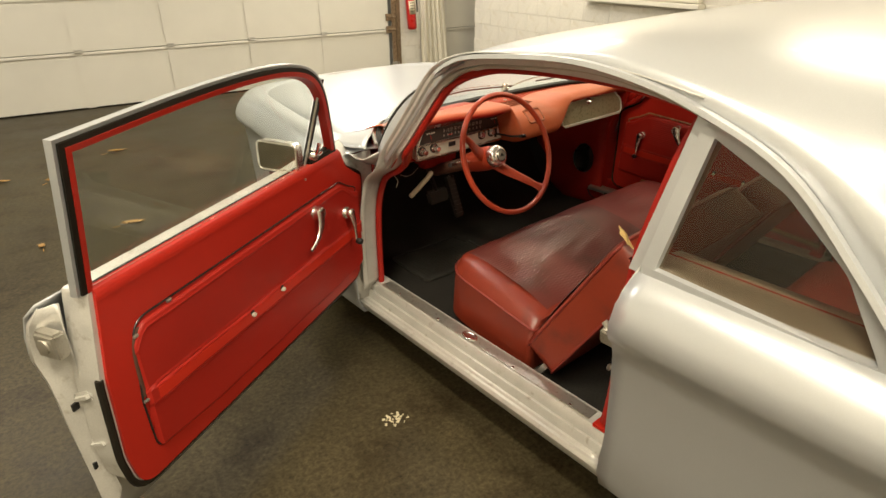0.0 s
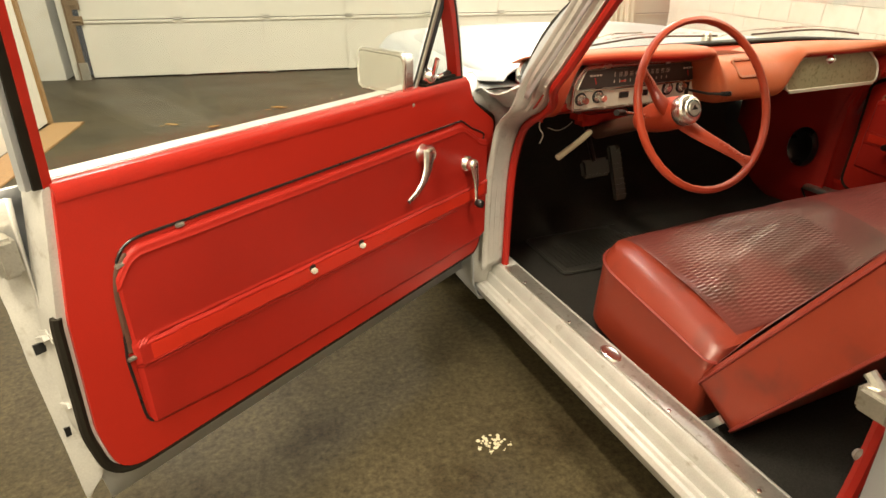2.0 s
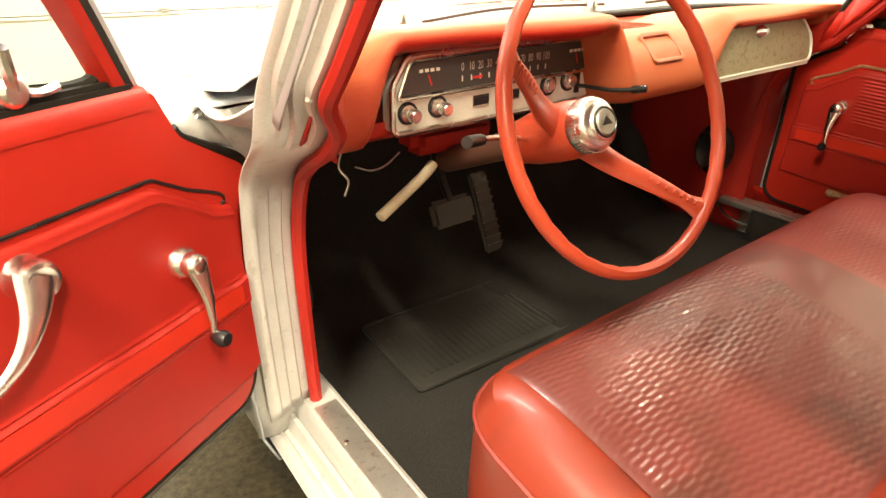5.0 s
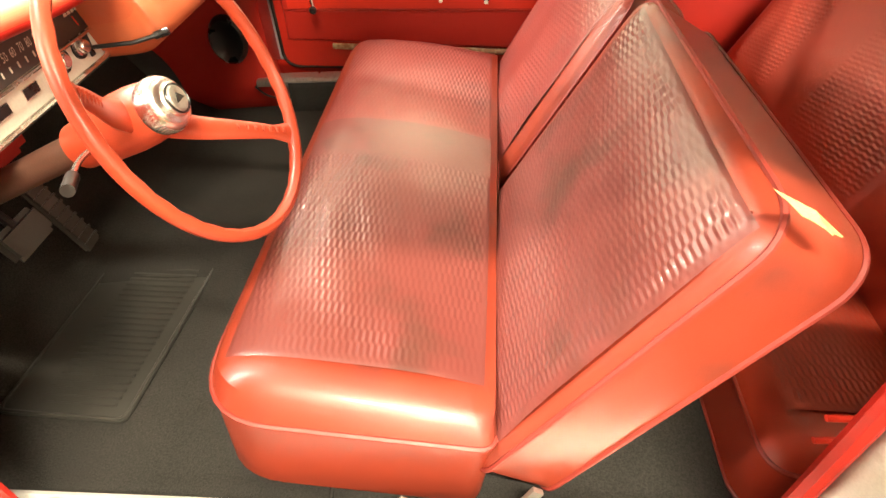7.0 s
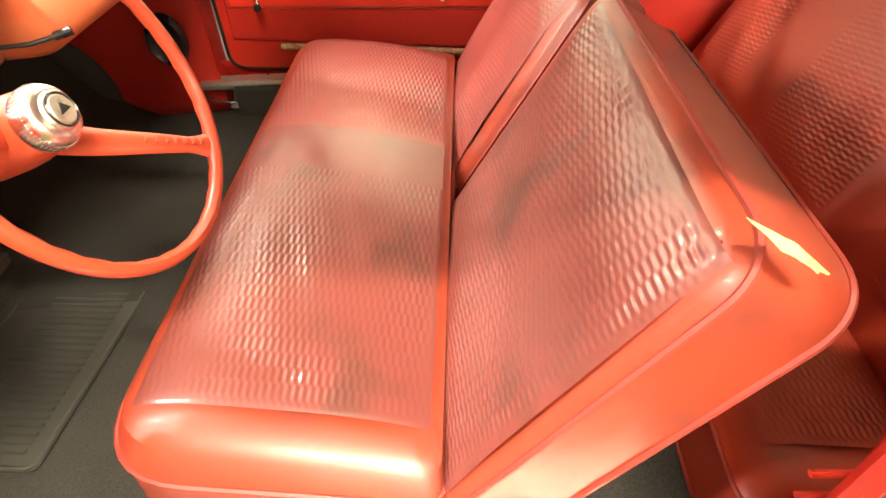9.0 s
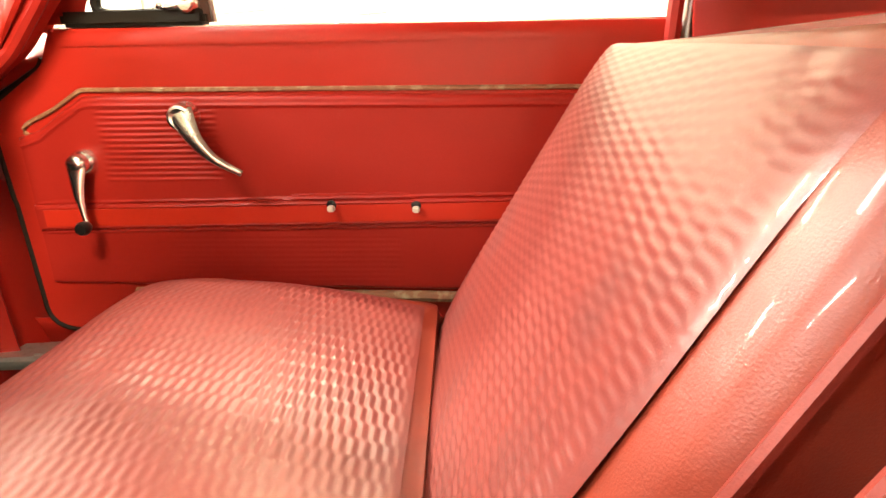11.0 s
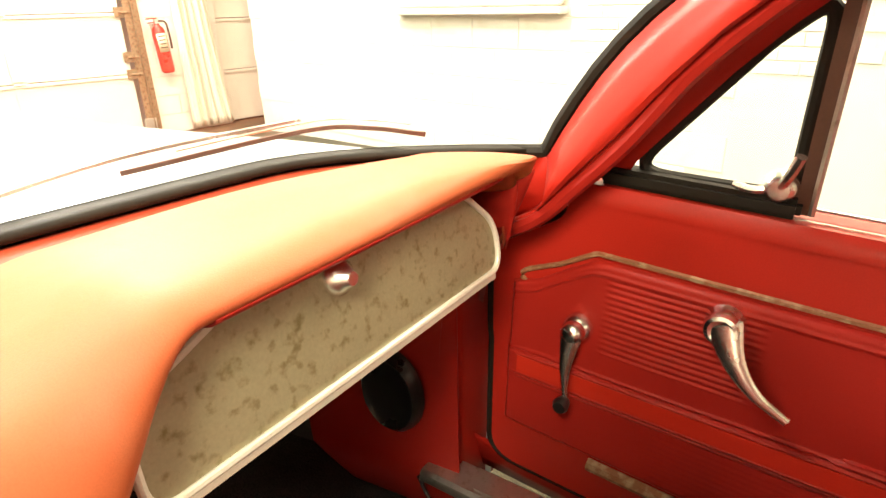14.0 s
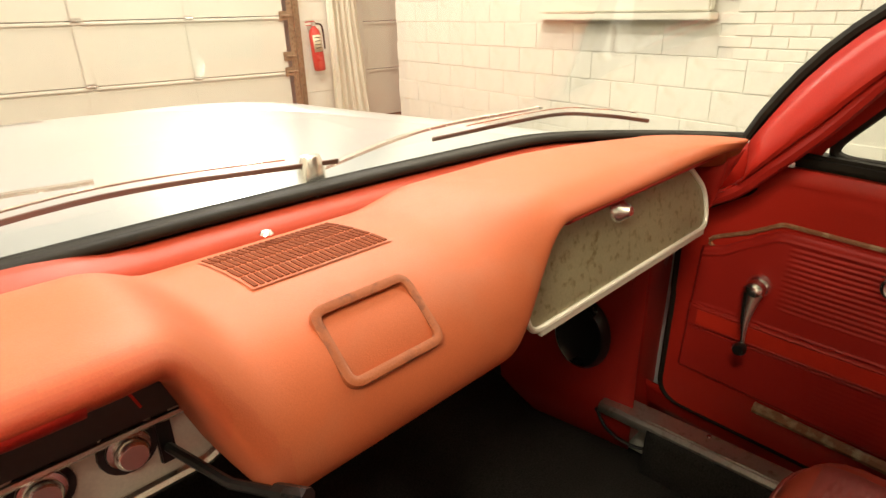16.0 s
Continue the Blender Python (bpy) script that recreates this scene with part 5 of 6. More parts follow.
            if 0.57 < z - up < 0.613 + 0.012 * (side > 0) * float(smoothstep(0.50, 0.53, u) * smoothstep(0.74, 0.70, u)):
                h += 0.004
            h += 0.0022 * math.exp(-((ztop - 0.016 - z) / 0.003) ** 2)
            if side > 0 and 0.215 < u < 0.405 and 0.652 < z < 0.77:
                h += 0.0009 * math.sin((z - 0.652) / 0.0092 * 2 * math.pi)
            if side > 0 and 0.3 < u < 0.7 and 0.45 < z < 0.555:
                h += 0.00015 * math.sin(z / 0.0092 * 2 * math.pi)
            h += 0.0012 * noise.noise((u * 9, z * 9, 1.0 + side))
            G[i, j] = (X(-0.004 - h), -u, z)
    sheet("trim_panel", G, RED_PANEL, d, 0.0, "dark red pleated vinyl door trim panel")
    band = [(X(-0.0185), -u, 0.5915 + 0.013 * (u - 0.3)) for u in np.linspace(0.09, 1.075, 12)]
    part("armrest_band", sweep_bm(band, [(-0.0145, -0.001), (0.0145, -0.001), (0.0145, 0.001), (-0.0145, 0.001)], (0, 0, 1)), RED_BAND, d, "smooth brighter red band")
    # driver side: black tube painted as the gap's shade; passenger side: a welt
    gap = rounded([(-0.06, 0.735, 0.02), (-0.14, 0.77, 0.02), (-0.19, 0.80, 0.02), (-1.085, 0.795, 0.05), (-1.11, 0.60, 0.05), (-1.105, 0.45, 0.03)], 5)
    part("gap_shade_and_welt", tube_bm(np.array([(X(-0.005), p[0], p[1]) for p in gap]), 0.0026 if side < 0 else 0.004, 6), DARK if side < 0 else BROWN_WELT, d, "black line for the shade behind the trim edge" if side < 0 else "faded welt along the trim edge")
    if side > 0:
        low = [(X(-0.008), -u, 0.446 - 0.012 * (u - 0.26) / 0.84) for u in np.linspace(0.22, 1.1, 10)]
        part("lower_welt", tube_bm(low, 0.0105, 8), BROWN_WELT, d, "worn brown welt along the trim bottom")
    if side < 0:
        back = np.array([(X(-0.006), -u, z) for u, z in ((1.07, 0.775), (1.088, 0.755), (1.097, 0.72), (1.1, 0.67), (1.101, 0.61))])
        part("exposed_backing", sweep_bm(spline(back, 4), circle(0.006, 8, 0.4, 1.0), (1, 0, 0)), BROWN, d, "dark fibreboard edge behind the loose trim")
        for u, z in ((0.98, 0.792), (1.085, 0.762), (1.104, 0.60)):
            part("trim_clip", moved(box_bm((-0.003, -0.008, -0.004), (0.003, 0.008, 0.004), 0.002), pose(X(-0.009), -u, z, 0, 0, 0)), DULL, d, "bare spring clip")
    for u, z in clips:
        c = part("armrest_clip", box_bm((min(X(-0.03), X(-0.016)), -u - 0.006, z - 0.004), (max(X(-0.03), X(-0.016)), -u + 0.006, z + 0.006), 0.002), STRIP, d, "bare metal armrest clip")
        part("clip_hole", lathe_bm([(0, 0.0015), (0.0065, 0.001), (0.0085, 0)], along((X(-0.0195), -u, z + 0.006), (-side, 0, 0)), 14), DARK, c)
    part("belt_screw", lathe_bm([(0, 0.002), (0.003, 0.0015), (0.0045, 0)], along((X(-0.004), -0.379, 0.874), (-side, 0, 0)), 12), DULL, d)

    # window crank
    cu, cz, ck = crank
    c = part("window_crank", lathe_bm([(0, 0.036), (0.008, 0.0355), (0.014, 0.032), (0.017, 0.025), (0.016, 0.014), (0.02, 0.01), (0.022, 0)], along((X(-0.014), -cu, cz), (-side, 0, 0)), 24), CHROME, d, "chrome window crank with black knob")
    end = np.array((X(-0.055), -cu + ck[0], cz + ck[1]))
    pts = spline([(X(-0.043), -cu, cz), (X(-0.05), -cu + 0.5 * ck[0] + 0.004, cz + 0.5 * ck[1]), tuple(end)], 6)
    G = np.zeros((len(pts), 10, 3))
    for i, p in enumerate(pts):
        f = i / (len(pts) - 1)
        wd = 0.0125 * (1 - f) ** 1.7 + 0.005
        for k in range(10):
            b = 2 * math.pi * k / 10
            G[i, k] = p + np.array((X(1) * 0.005 * math.sin(b), wd * math.cos(b) * 0.95, wd * math.cos(b) * 0.25))
    part("crank_arm", grid_bm(G, False, True), CHROME, c)
    part("crank_knob", lathe_bm([(0, 0.024), (0.009, 0.023), (0.012, 0.016), (0.010, 0.006), (0.007, 0)], along(end, (-side, 0, 0)), 18), DARK, c, "black plastic knob")
    # lock-and-pull lever
    hu, hz, hk = handle
    h = part("door_handle", lathe_bm([(0, 0.026), (0.008, 0.0265), (0.015, 0.029), (0.0195, 0.027), (0.022, 0.02), (0.02, 0.01), (0.024, 0)], along((X(-0.014), -hu, hz), (-side, 0, 0)), 28), CHROME, d, "chrome inner door handle")
    pts = spline([(X(-0.035), -hu, hz + 0.008), (X(-0.045), -hu + 0.25 * hk[0] + 0.002, hz + 0.35 * hk[1]), (X(-0.048), -hu + 0.55 * hk[0], hz + 0.72 * hk[1]), (X(-0.045), -hu + hk[0], hz + hk[1])], 6)
    G = np.zeros((len(pts), 10, 3))
    for i, p in enumerate(pts):
        f = i / (len(pts) - 1)
        wd = 0.0165 * (1 - f) ** 1.7 + 0.0062
        t = pts[min(i + 1, len(pts) - 1)] - pts[max(i - 1, 0)]
        s = np.cross(t, (1.0, 0, 0))
        s /= np.linalg.norm(s)
        for k in range(10):
            b = 2 * math.pi * k / 10
            G[i, k] = p + s * wd * math.cos(b) + np.array((X(1) * (0.0075 - 0.003 * f) * math.sin(b), 0, 0))
    part("handle_lever", grid_bm(G, False, True), CHROME, h)

    # window frame, vent pane, glass
    def wx(z, w=0.03):
        return X(w - (0.25 if side < 0 else 0.12) * (z - 0.9))
    fr = [(-1.157, 0.9), (-1.163, 1.06), (-1.17, 1.215)]
    fr2 = spline([(-1.17, 1.215), (-0.86, 1.235), (-0.62, 1.238), (-0.46, 1.222), (-0.36 + 0.01 * (side > 0), 1.186), (-0.29 + 0.035 * (side > 0), 1.12), (-0.225 + 0.045 * (side > 0), 1.01), (-0.17 + 0.055 * (side > 0), 0.9)], 8)
    line = np.array(fr[:-1] + [tuple(p) for p in fr2])
    path3 = np.array([(wx(z), y, z) for y, z in line])

    def band_sweep(profile):
        G = np.zeros((len(line), len(profile), 3))
        for i in range(len(line)):
            t = line[min(i + 1, len(line) - 1)] - line[max(i - 1, 0)]
            if i == len(fr) - 1:
                t = (line[i] - line[i - 1]) / np.linalg.norm(line[i] - line[i - 1]) + (line[i + 1] - line[i]) / np.linalg.norm(line[i + 1] - line[i])
            t = t / np.linalg.norm(t)
            inn = np.array((t[1], -t[0]))
            k2 = 1.35 if i == len(fr) - 1 else 1.0
            for k, (w, e) in enumerate(profile):
                p = line[i] + inn * e * k2
                G[i, k] = (wx(p[1], w), p[0], p[1])
        bm = grid_bm(G, False, True)
        return bm
    part("window_frame", band_sweep([(0.012, -0.009), (0.028, -0.011), (0.035, -0.004), (0.032, 0.012), (0.026, 0.014), (0.014, 0.004)]), SILVER, d)
    part("frame_rubber", band_sweep([(0.008, -0.001), (0.02, -0.001), (0.022, 0.012), (0.014, 0.018), (0.006, 0.012)]), BLACK, d)
    part("frame_lining", band_sweep([(0.004, 0.010), (0.014, 0.010), (0.034, 0.022), (0.03, 0.028), (0.006, 0.022)]), RED_PAINT, d)
    foot_u, head_u = (-0.335, -0.295) if side < 0 else (-0.407, -0.402)
    po = np.array([(wx(0.9, 0.024), foot_u, 0.9), (wx(1.03, 0.024), 0.5 * (foot_u + head_u), 1.03), (wx(1.16, 0.024), head_u, 1.163)])
    part("vent_post", sweep_bm(po, [(-0.007, -0.007), (0.007, -0.007), (0.007, 0.007), (-0.007, 0.007)], (1, 0, 0)), BROWN if side > 0 else DARK, d, "rubber-faced vent window post")
    part("post_chrome", sweep_bm(po + np.array((X(-0.006), -0.010, 0)), circle(0.004, 6), (1, 0, 0)), DULL, d)
    vent = rounded([(foot_u + 0.012, 0.915, 0.02), (-0.188, 0.915, 0.03), (-0.235, 1.02, 0.05), (-0.29, 1.112, 0.02)] if side < 0 else
                   [(foot_u + 0.012, 0.915, 0.02), (-0.205, 0.912, 0.025), (-0.275, 1.0, 0.15), (-0.34, 1.082, 0.15), (-0.392, 1.13, 0.015)], 6)
    if side > 0:
        # red sheet-metal web between the vent pane and the frame
        G = np.array([[(wx(z, 0.014), (1 - f) * (a - 0.004) + f * b, z) for f in np.linspace(0, 1, 5)] for z, a, b in
                      ((0.9, -0.2, -0.1), (0.93, -0.215, -0.12), (1.0, -0.27, -0.165), (1.05, -0.31, -0.2), (1.1, -0.356, -0.24), (1.14, -0.4, -0.28), (1.17, -0.43, -0.32))])
        sheet("vent_web", G, RED_PAINT, d, 0.003)
    vp = np.array([(wx(p[1], 0.028), p[0], p[1]) for p in vent])
    part("vent_seal", tube_bm(vp, 0.0085, 8, True, side=(1, 0, 0)), BLACK, d, "black rubber vent window seal")
    part("vent_base", box_bm((min(X(0.0), X(0.04)), foot_u, 0.895), (max(X(0.0), X(0.04)), -0.175, 0.918), 0.006), BLACK, d)
    bm = prism_bm([tuple(p) for p in vent], "x", -0.002, 0.002)
    for v in bm.verts:
        v.co.x += wx(v.co.z, 0.028)
    g1 = part("vent_glass", bm, GLASS, d, smooth=False)
    part("vent_latch", join(lathe_bm([(0, 0.022), (0.011, 0.021), (0.015, 0.017), (0.019, 0.008), (0.02, 0)], along((wx(0.93, 0.02), foot_u + 0.026, 0.928), (-side, 0, 0)), 16),
                                 tube_bm(spline([(wx(0.93, 0.006), foot_u + 0.026, 0.928), (wx(0.95, -0.006), foot_u + 0.018, 0.95), (wx(0.97, -0.012), foot_u + 0.012, 0.972)], 4), 0.006, 8),
                                 tube_bm(spline([(wx(0.93, 0.01), foot_u + 0.033, 0.926), (wx(0.92, 0.006), foot_u + 0.053, 0.922), (wx(0.925, 0.01), foot_u + 0.073, 0.925)], 4), 0.005, 8)), CHROME, d, "chrome vent window latch")
    pane = [(foot_u - 0.012, 0.9), (-1.15, 0.9), (-1.158, 1.207), (-0.86, 1.227), (-0.62, 1.23), (-0.47, 1.214), (-0.37 if side < 0 else -0.41, 1.178), (head_u - 0.015, 1.15)]
    bm = prism_bm(pane, "x", -0.002, 0.002)
    for v in bm.verts:
        v.co.x += wx(v.co.z, 0.034)
    g2 = part("window_glass", bm, GLASS, d, "clear side window glass", smooth=False)
    g1.visible_shadow = g2.visible_shadow = False
    return d


HANDLES = ([(0.588, 0.604), (0.73, 0.602)], (0.18, 0.686, (-0.008, -0.1)), (0.362, 0.758, (-0.09, -0.088)))
left_door = car_door(-1, pose(-0.781, 1.107, 0.0126, 0, 0, -60.7), *HANDLES, "driver_door")
right_door = car_door(1, pose(0.806, 1.138, -0.0115, 2.8, 0, -0.6), *HANDLES, "passenger_door")
# door mirror on the open door
mh = rounded([(-0.068, -0.042, 0.016), (0.068, -0.046, 0.02), (0.07, 0.04, 0.02), (-0.066, 0.046, 0.016)], 6)
mw = pose(-1.165, 0.975, 0.958) @ Matrix(((0.52, 0, 0.854, 0), (-0.854, 0, 0.52, 0), (0, 1, 0, 0), (0, 0, 0, 1)))
mloc = left_door.matrix_basis.inverted() @ mw
mirror = part("door_mirror", moved(prism_bm(mh, "z", 0.0, 0.03, 0.008), mloc), CHROME, left_door, "chrome rectangular door mirror")
part("mirror_glass", moved(prism_bm([(0.93 * p[0], 0.92 * p[1]) for p in mh], "z", -0.004, -0.001), mloc), MIRROR, mirror, "mirror glass", smooth=False)
part("mirror_rim", moved(tube_bm(np.array([(p[0] * 0.98, p[1] * 0.98, -0.001) for p in mh]), 0.005, 8, True), mloc), CHROME, mirror)
part("mirror_stalk", moved(tube_bm(spline([(0.035, -0.035, 0.02), (0.025, -0.06, 0.01), (0.005, -0.078, -0.025)], 4), 0.008, 8), mloc), CHROME, mirror)


# ---- seats ----
def pad(owner, name, m, corners, thick, bulge, insert, mat=SEAT, label="", px=8, flat_low=False, blank=(), folds=(), weave=WEAVE, fresh=False):
    """Upholstered pad: boxed sides, domed face, piping and a woven insert. Local x across, y up, z out of the face.
    insert: (x0, x1, y0, y1); blank: strips of x without weave."""
    out = rounded(corners, 8)
    lo, hi = out.min(0), out.max(0)
    bm = prism_bm(out, "z", -thick, 0.0, 0.0)
    for v in bm.verts:
        if v.co.z < -0.5 * thick:
            v.co.x -= 0.03 * v.co.x * 0.6
    body = part(name, moved(bm, m), mat, owner, label, angle=50)

    def edge(x, y):
        """Distance inside the outline."""
        best = 1e9
        for i in range(len(out)):
            a, b = out[i - 1], out[i]
            e = b - a
            L = e @ e
            t = 0.0 if L < 1e-12 else max(0.0, min(1.0, ((x - a[0]) * e[0] + (y - a[1]) * e[1]) / L))
            best = min(best, math.hypot(x - a[0] - t * e[0], y - a[1] - t * e[1]))
        return best

    cx, cy = (lo + hi) / 2
    hx, hy = (hi - lo) / 2
    n = len(out)
    rings = 26
    G = np.zeros((rings, n, 3))

    def dome(x, y):
        fx, fy = abs(x - cx) / hx, (y - cy) / hy
        low = 1.0 if (flat_low and fy < 0) else 0.0
        g = (1 - min(1, fx) ** px) ** 0.5 * (1 - 0.25 * fx * fx)
        fyy = abs(fy) * (1 - low)
        g *= (1 - min(1, fyy) ** 5) ** 0.5 * (1 - 0.12 * fy * fy)
        if low:
            g *= 1 - 0.3 * fy * fy
        fold = 0.0
        for fx0, fx1, fy0, slope, depth, width in folds:
            along_x = float(smoothstep(fx0 - 0.05, fx0 + 0.05, x) * smoothstep(fx1 + 0.05, fx1 - 0.05, x))
            d = (y - fy0 - slope * (x - fx0)) / width
            fold += along_x * depth * (-math.exp(-d * d) + 0.5 * math.exp(-(d - 1.8) ** 2) + 0.4 * math.exp(-(d + 1.8) ** 2))
        return bulge * g + 0.004 * noise.noise((x * 6, y * 6, 3.0)) + fold
    for r in range(rings):
        s = (1 - r / (rings - 1)) ** 0.8
        for k in range(n):
            x, y = cx + (out[k][0] - cx) * s, cy + (out[k][1] - cy) * s
            under = insert[0] + 0.012 < x < insert[1] - 0.012 and insert[2] + 0.012 < y < insert[3] - 0.012
            G[r, k] = (x, y, 0.0 if r == 0 else dome(x, y) - 0.012 * under)
    bm = grid_bm(G, False, True)
    bmesh.ops.remove_doubles(bm, verts=bm.verts, dist=1e-5)
    part("face", moved(bm, m), mat, body)
    part("piping", moved(tube_bm(np.array([(p[0], p[1], 0.001) for p in out]), 0.0042, 6, True), m), WELT, body, "faded welt piping")
    if 0.1 < thick < 0.15:
        part("piping", moved(tube_bm(np.array([(p[0] * 0.985, p[1], -thick + 0.004) for p in out]), 0.004, 6, True), m), WELT, body)
    x0, x1, y0, y1 = insert
    nu, nv = int((x1 - x0) / 0.0035), int((y1 - y0) / 0.0017)
    X = np.linspace(x0, x1, nu)
    Y = np.linspace(y0, y1, nv)
    # coarse dome samples, then finer ones between them
    cxs, cys = np.linspace(x0, x1, 60), np.linspace(y0, y1, 60)
    C = np.array([[dome(a, b) for b in cys] for a in cxs])
    W = np.array([[noise.noise((a * 4.5, b * 4.5, 7.0 + cx)) for b in cys] for a in cxs])
    fx = (X - x0) / (x1 - x0) * 59
    fy = (Y - y0) / (y1 - y0) * 59

    def fine(A):
        i = np.clip(fx.astype(int), 0, 58)
        j = np.clip(fy.astype(int), 0, 58)
        a, b = (fx - i)[:, None], (fy - j)[None, :]
        return A[np.ix_(i, j)] * (1 - a) * (1 - b) + A[np.ix_(i + 1, j)] * a * (1 - b) + A[np.ix_(i, j + 1)] * (1 - a) * b + A[np.ix_(i + 1, j + 1)] * a * b
    D, wear = fine(C), np.clip(0.55 + 1.6 * fine(W), 0.3, 1.0)
    wave = np.clip(0.5 + 7.0 * (np.abs(((X - x0) / 0.044) % 1.0 - 0.5) - 0.25) * 2, 0, 1)
    rib = np.sin(2 * math.pi * Y[None, :] / 0.0105) * (1 - 2 * wave[:, None])
    fade = np.minimum(np.clip((X - x0) / 0.02, 0, 1), np.clip((x1 - X) / 0.02, 0, 1))[:, None] * np.minimum(np.clip((Y - y0) / 0.02, 0, 1), np.clip((y1 - Y) / 0.02, 0, 1))[None, :]
    plain = np.zeros((nu, 1))
    for b0, b1 in blank:
        plain = np.maximum(plain, ((X > b0 - 0.01) & (X < b1 + 0.01)).astype(float)[:, None])
        fade = fade * np.clip(np.maximum(b0 - X, X - b1) / 0.015, 0, 1)[:, None]
    H = D + 0.0012 + 0.0009 * rib * fade * wear - 0.0011 * (1 - np.minimum(1, fade * 4)) * (1 - plain)
    G = np.zeros((nu, nv, 3))
    G[:, :, 0], G[:, :, 1], G[:, :, 2] = X[:, None], Y[None, :], H
    mm = np.array(m)
    Gw = G @ mm[:3, :3].T + mm[:3, 3]
    me = bpy.data.meshes.new("woven_insert")
    idx = np.arange(nu * nv).reshape(nu, nv)
    quads = np.stack([idx[:-1, :-1], idx[1:, :-1], idx[1:, 1:], idx[:-1, 1:]], -1).reshape(-1, 4)
    me.from_pydata(Gw.reshape(-1, 3).tolist(), [], quads.tolist())
    me.polygons.foreach_set("use_smooth", np.ones(len(quads), bool))
    me.materials.append(weave)
    if fresh:
        # the passenger's side is less worn
        me.materials.append(PASSENGER_WEAVE)
        me.polygons.foreach_set("material_index", np.repeat((X[:-1] > 0.065).astype(np.int32), nv - 1))
    ob = new("woven_insert", me)
    ob.parent = body
    tagged(ob, "basket-weave embossed vinyl insert")
    return body


def axes(o, x, y, z):
    return Matrix(((x[0] * 1.08, y[0], z[0], o[0] * 1.08), (x[1], y[1], z[1], o[1]), (x[2], y[2], z[2], o[2]), (0, 0, 0, 1)))


front_seat = thing("front_bench_seat", "worn red vinyl front bench seat with split backs", "car seat")
cush = pad(front_seat, "cushion", axes((0, 0.565, 0.452), (1, 0, 0), (0, 0.989, 0.145), (0, -0.145, 0.989)),
           [(-0.62, -0.225, 0.03), (0.605, -0.225, 0.03), (0.605, 0.222, 0.12), (-0.62, 0.222, 0.12)], 0.19, 0.086, (-0.545, 0.545, -0.2, 0.19),
           label="wide red bench cushion", fresh=True, px=12, flat_low=True, blank=((-0.06, 0.07),),
           folds=((-0.42, -0.08, 0.128, -0.05, 0.0035, 0.02), (-0.36, -0.15, 0.02, 0.35, 0.0018, 0.02), (-0.3, -0.12, -0.06, 0.3, 0.0015, 0.018), (0.15, 0.4, 0.09, 0.08, 0.0015, 0.018)))
by, bz = np.array((0, -0.52, 0.854)), np.array((0, 0.854, 0.52))
pad(front_seat, "backrest", axes((-0.345, 0.34, 0.394), (1, 0, 0), by, bz),
    [(-0.278, -0.06, 0.05), (0.33, -0.06, 0.05), (0.325, 0.515, 0.06), (-0.285, 0.53, 0.06)], 0.115, 0.036, (-0.262, 0.28, 0.0, 0.5), label="driver backrest with torn top seam")
pad(front_seat, "backrest", axes((0.272, 0.335, 0.388), (1, 0, 0), by, bz),
    [(-0.245, -0.06, 0.05), (0.33, -0.06, 0.05), (0.32, 0.47, 0.1), (-0.24, 0.497, 0.06)], 0.115, 0.04, (-0.2, 0.305, 0.0, 0.468), label="passenger backrest", weave=PASSENGER_WEAVE)
WIDEN = 1.08
for s in (-1, 1):
    pts = spline([(s * 0.632, 0.5, 0.285), (s * 0.637, 0.46, 0.262), (s * 0.638, 0.38, 0.258), (s * 0.636, 0.31, 0.29), (s * 0.63, 0.28, 0.33)], 5)
    arm = part("hinge_arm", sweep_bm(pts, [(-0.004, -0.009), (0.004, -0.009), (0.004, 0.009), (-0.004, 0.009)], (1, 0, 0)), DULL, front_seat, "curved steel seat hinge arm")
    part("hinge_bolt", lathe_bm([(0, 0.012), (0.009, 0.011), (0.012, 0)], along((s * 0.634, 0.495, 0.282), (s, 0, 0)), 14), CHROME, arm)
    part("seat_track", box_bm((s * 0.5 - 0.02, 0.36, 0.241), (s * 0.5 + 0.02, 0.76, 0.266), 0.004), DULL, front_seat)
# torn seam at the top outer corner of the driver backrest
bm = bmesh.new()
o = Vector((-0.345, 0.34, 0.394))
Y3, Z3 = Vector(by), Vector(bz)
ring = []
for k in range(16):
    a = 2 * math.pi * k / 16
    u, v = 0.034 * math.cos(a) * (1 + 0.25 * math.sin(3 * a)), 0.010 * math.sin(a) * (1 + 0.4 * math.sin(5 * a + 1))
    p = o + Vector((-0.268 + 0.25 * u + 0.9 * v, 0, 0)) + Y3 * (0.53 + 0.03 * v) + Z3 * (-0.034 + u)
    ring.append(bm.verts.new(p))
top_v = bm.verts.new(o + Vector((-0.268, 0, 0)) + Y3 * 0.5365 + Z3 * -0.034)
for k in range(16):
    bm.faces.new((ring[k], ring[(k + 1) % 16], top_v))
part("torn_foam", bm, FOAM, front_seat, "exposed yellow foam at a torn seam")

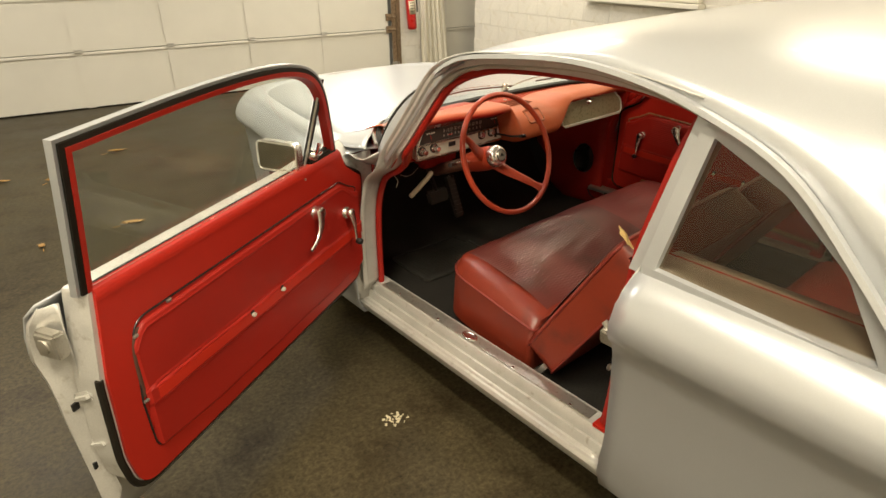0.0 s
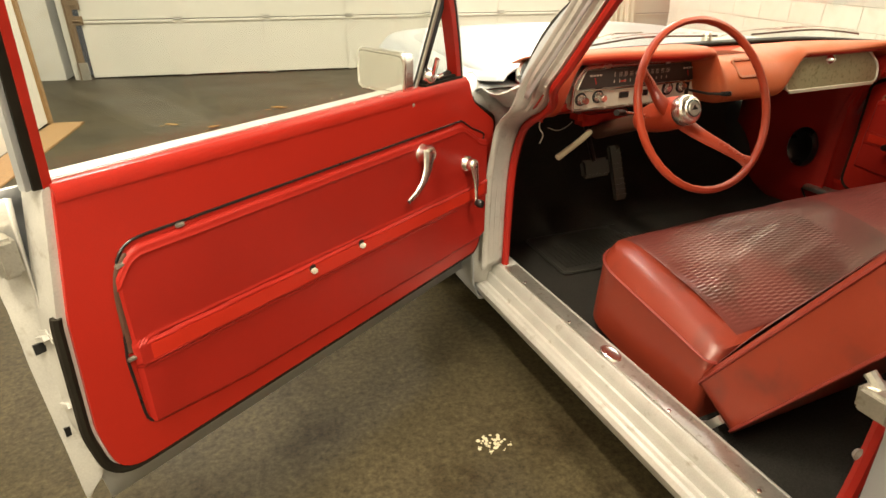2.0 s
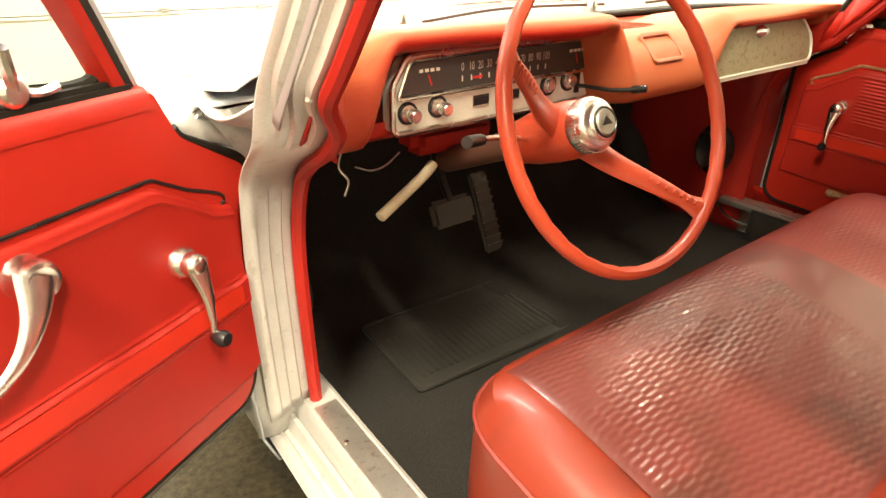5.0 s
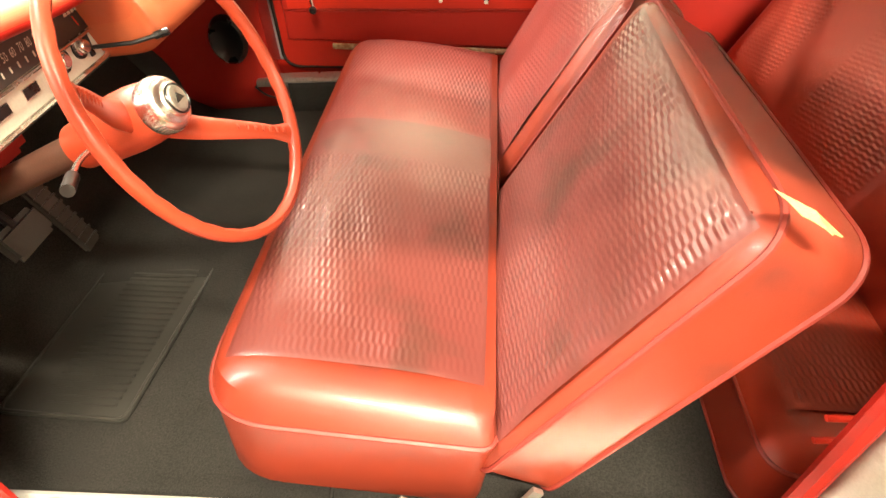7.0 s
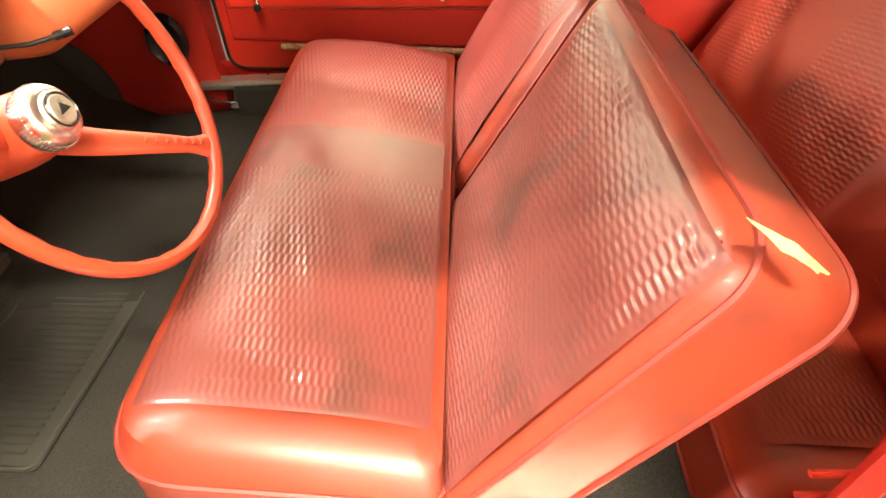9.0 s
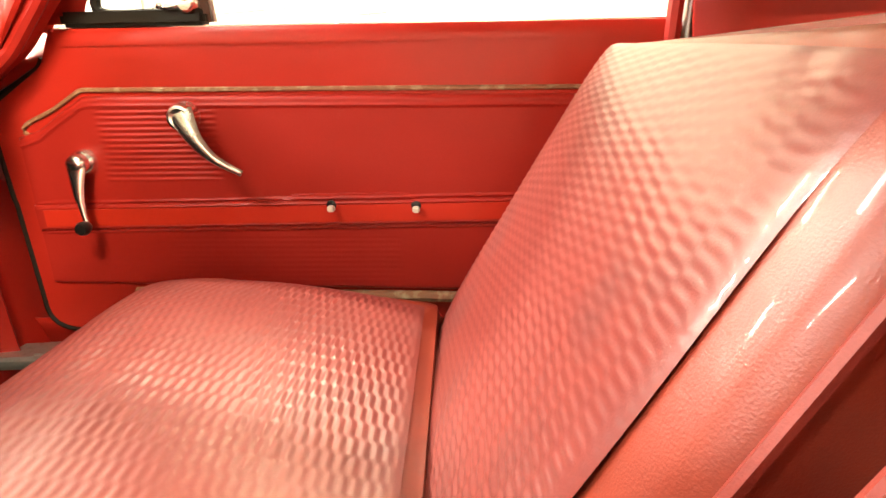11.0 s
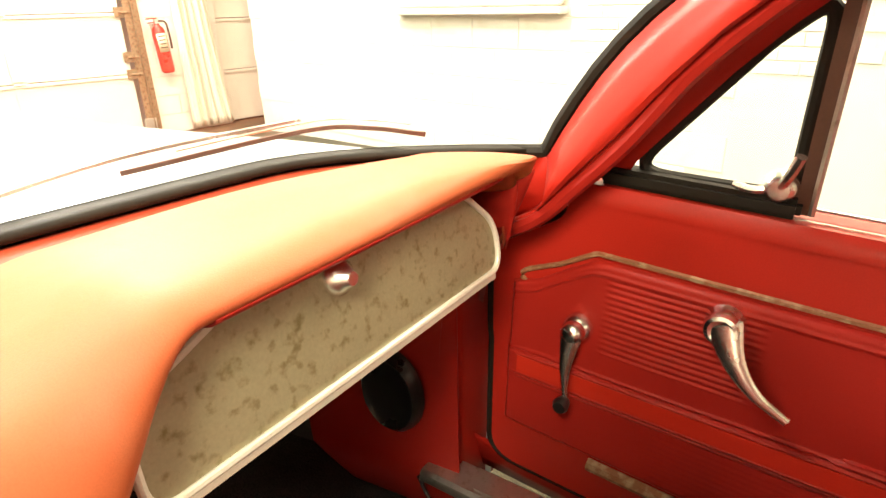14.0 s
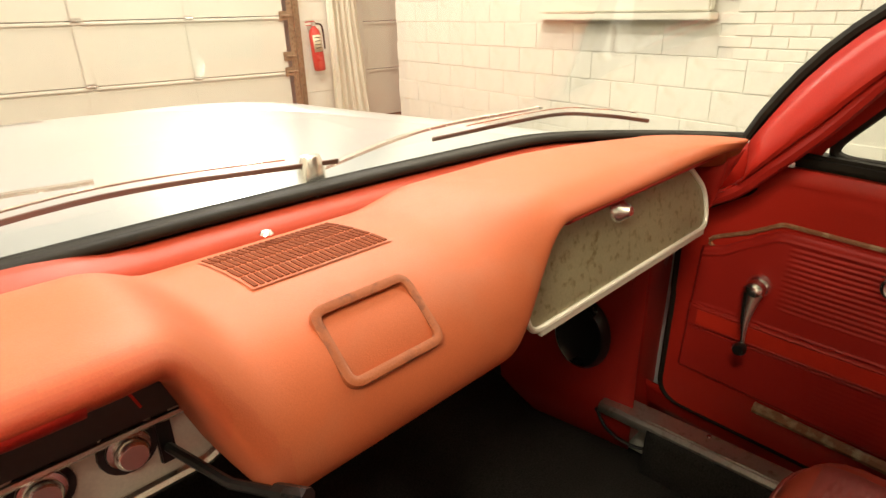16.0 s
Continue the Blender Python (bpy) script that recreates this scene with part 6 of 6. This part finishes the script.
WIDEN = 1.0
rear_seat = thing("rear_bench_seat", "dark red vinyl rear bench seat", "car seat")
pad(rear_seat, "cushion", axes((0, -0.21, 0.355), (1, 0, 0), (0, 0.995, 0.1), (0, -0.1, 0.995)),
    [(-0.615, -0.2, 0.03), (0.615, -0.2, 0.03), (0.615, 0.165, 0.05), (-0.615, 0.165, 0.05)], 0.13, 0.05, (-0.53, 0.53, -0.17, 0.12), px=12, flat_low=True, blank=((-0.3, -0.15), (0.15, 0.3)), label="rear cushion", mat=REAR_SEAT, weave=REAR_WEAVE)
pad(rear_seat, "backrest", axes((0, -0.33, 0.40), (1, 0, 0), (0, -0.5, 0.866), (0, 0.866, 0.5)),
    [(-0.6, -0.03, 0.03), (0.6, -0.03, 0.03), (0.6, 0.5, 0.06), (-0.6, 0.5, 0.06)], 0.12, 0.05, (-0.53, 0.53, 0.05, 0.45), px=12, blank=((-0.3, -0.15), (0.15, 0.3)), label="rear backrest", mat=REAR_SEAT, weave=REAR_WEAVE)

# ---- mat ----
mat_thing = thing("floor_mat", "black ribbed rubber floor mat on the carpet", "floor mat", at=pose(-0.3, 1.18, 0.244, 0, 0, -3))
o = rounded([(-0.23, -0.14, 0.02), (0.23, -0.14, 0.02), (0.23, 0.14, 0.02), (-0.23, 0.14, 0.02)], 5)
part("mat_sheet", prism_bm(o, "z", 0, 0.005, 0.002), MAT, mat_thing)
part("mat_rim", tube_bm(np.array([(0.98 * p[0], 0.97 * p[1], 0.006) for p in o]), 0.004, 6, True), MAT, mat_thing)
for k in range(24):
    x = -0.2 + k * 0.0172
    part("rib", box_bm((x, -0.105, 0.004), (x + 0.010, 0.06, 0.0095), 0.002), MAT, mat_thing)


# ---- blocks and bricks of the side wall ----
def piece_mesh(name, sx, sy, sz, mat):
    """One bevelled block, its back face on x = 0, centred on y and z."""
    bm = box_bm((-sx, -sy / 2, -sz / 2), (0.0, sy / 2, sz / 2), 0.0025, 1)
    me = bpy.data.meshes.new(name)
    bm.to_mesh(me)
    bm.free()
    me.materials.append(mat)
    return me


def lay(name, me, parent, y0, y1, z0, z1, ly, lz, holes=()):
    rnd = random.Random(7)
    row, z = 0, z0 + lz / 2
    while z < z1:
        y = y0 + (ly / 2 if row % 2 else ly)
        while y < y1 - ly * 0.4:
            if not any(a < y < b and c < z < d for a, b, c, d in holes):
                ob = new(name, me)
                ob.parent = parent
                ob.location = (WALL_X + 0.001 + rnd.uniform(-0.0015, 0.0015), y, z)
                ob.rotation_euler = (0, 0, rnd.uniform(-0.004, 0.004))
            y += ly
        z += lz
        row += 1


BLOCK = piece_mesh("wall_block", 0.006, 0.396, 0.195, WHITE_BLOCK)
lay("wall_block", BLOCK, wall_east, 1.8, CORNER_Y, 0.0, 2.6, 0.4, 0.2, [(2.7, 4.45, 1.06, 1.9), (0.0, 2.75, 0.7, 1.5)])
BRICK = piece_mesh("brick", 0.007, 0.209, 0.061, WHITE_BLOCK)
lay("brick", BRICK, wall_east, 1.2, 2.8, 0.73, 1.5, 0.215, 0.0665)
PIER_BLOCK = piece_mesh("wall_block", 0.008, 0.395, 0.195, WHITE_BLOCK)
for row in range(13):
    for k in range(2):
        ob = new("wall_block", PIER_BLOCK)
        ob.parent = bpy.data.objects["wall_north_pier"]
        ob.matrix_basis = pose(2.83 + 0.4 * k - 0.1 * (row % 2), WALL_Y - 0.021, FOOT + 0.1 + 0.2 * row, 0, 0, 90)
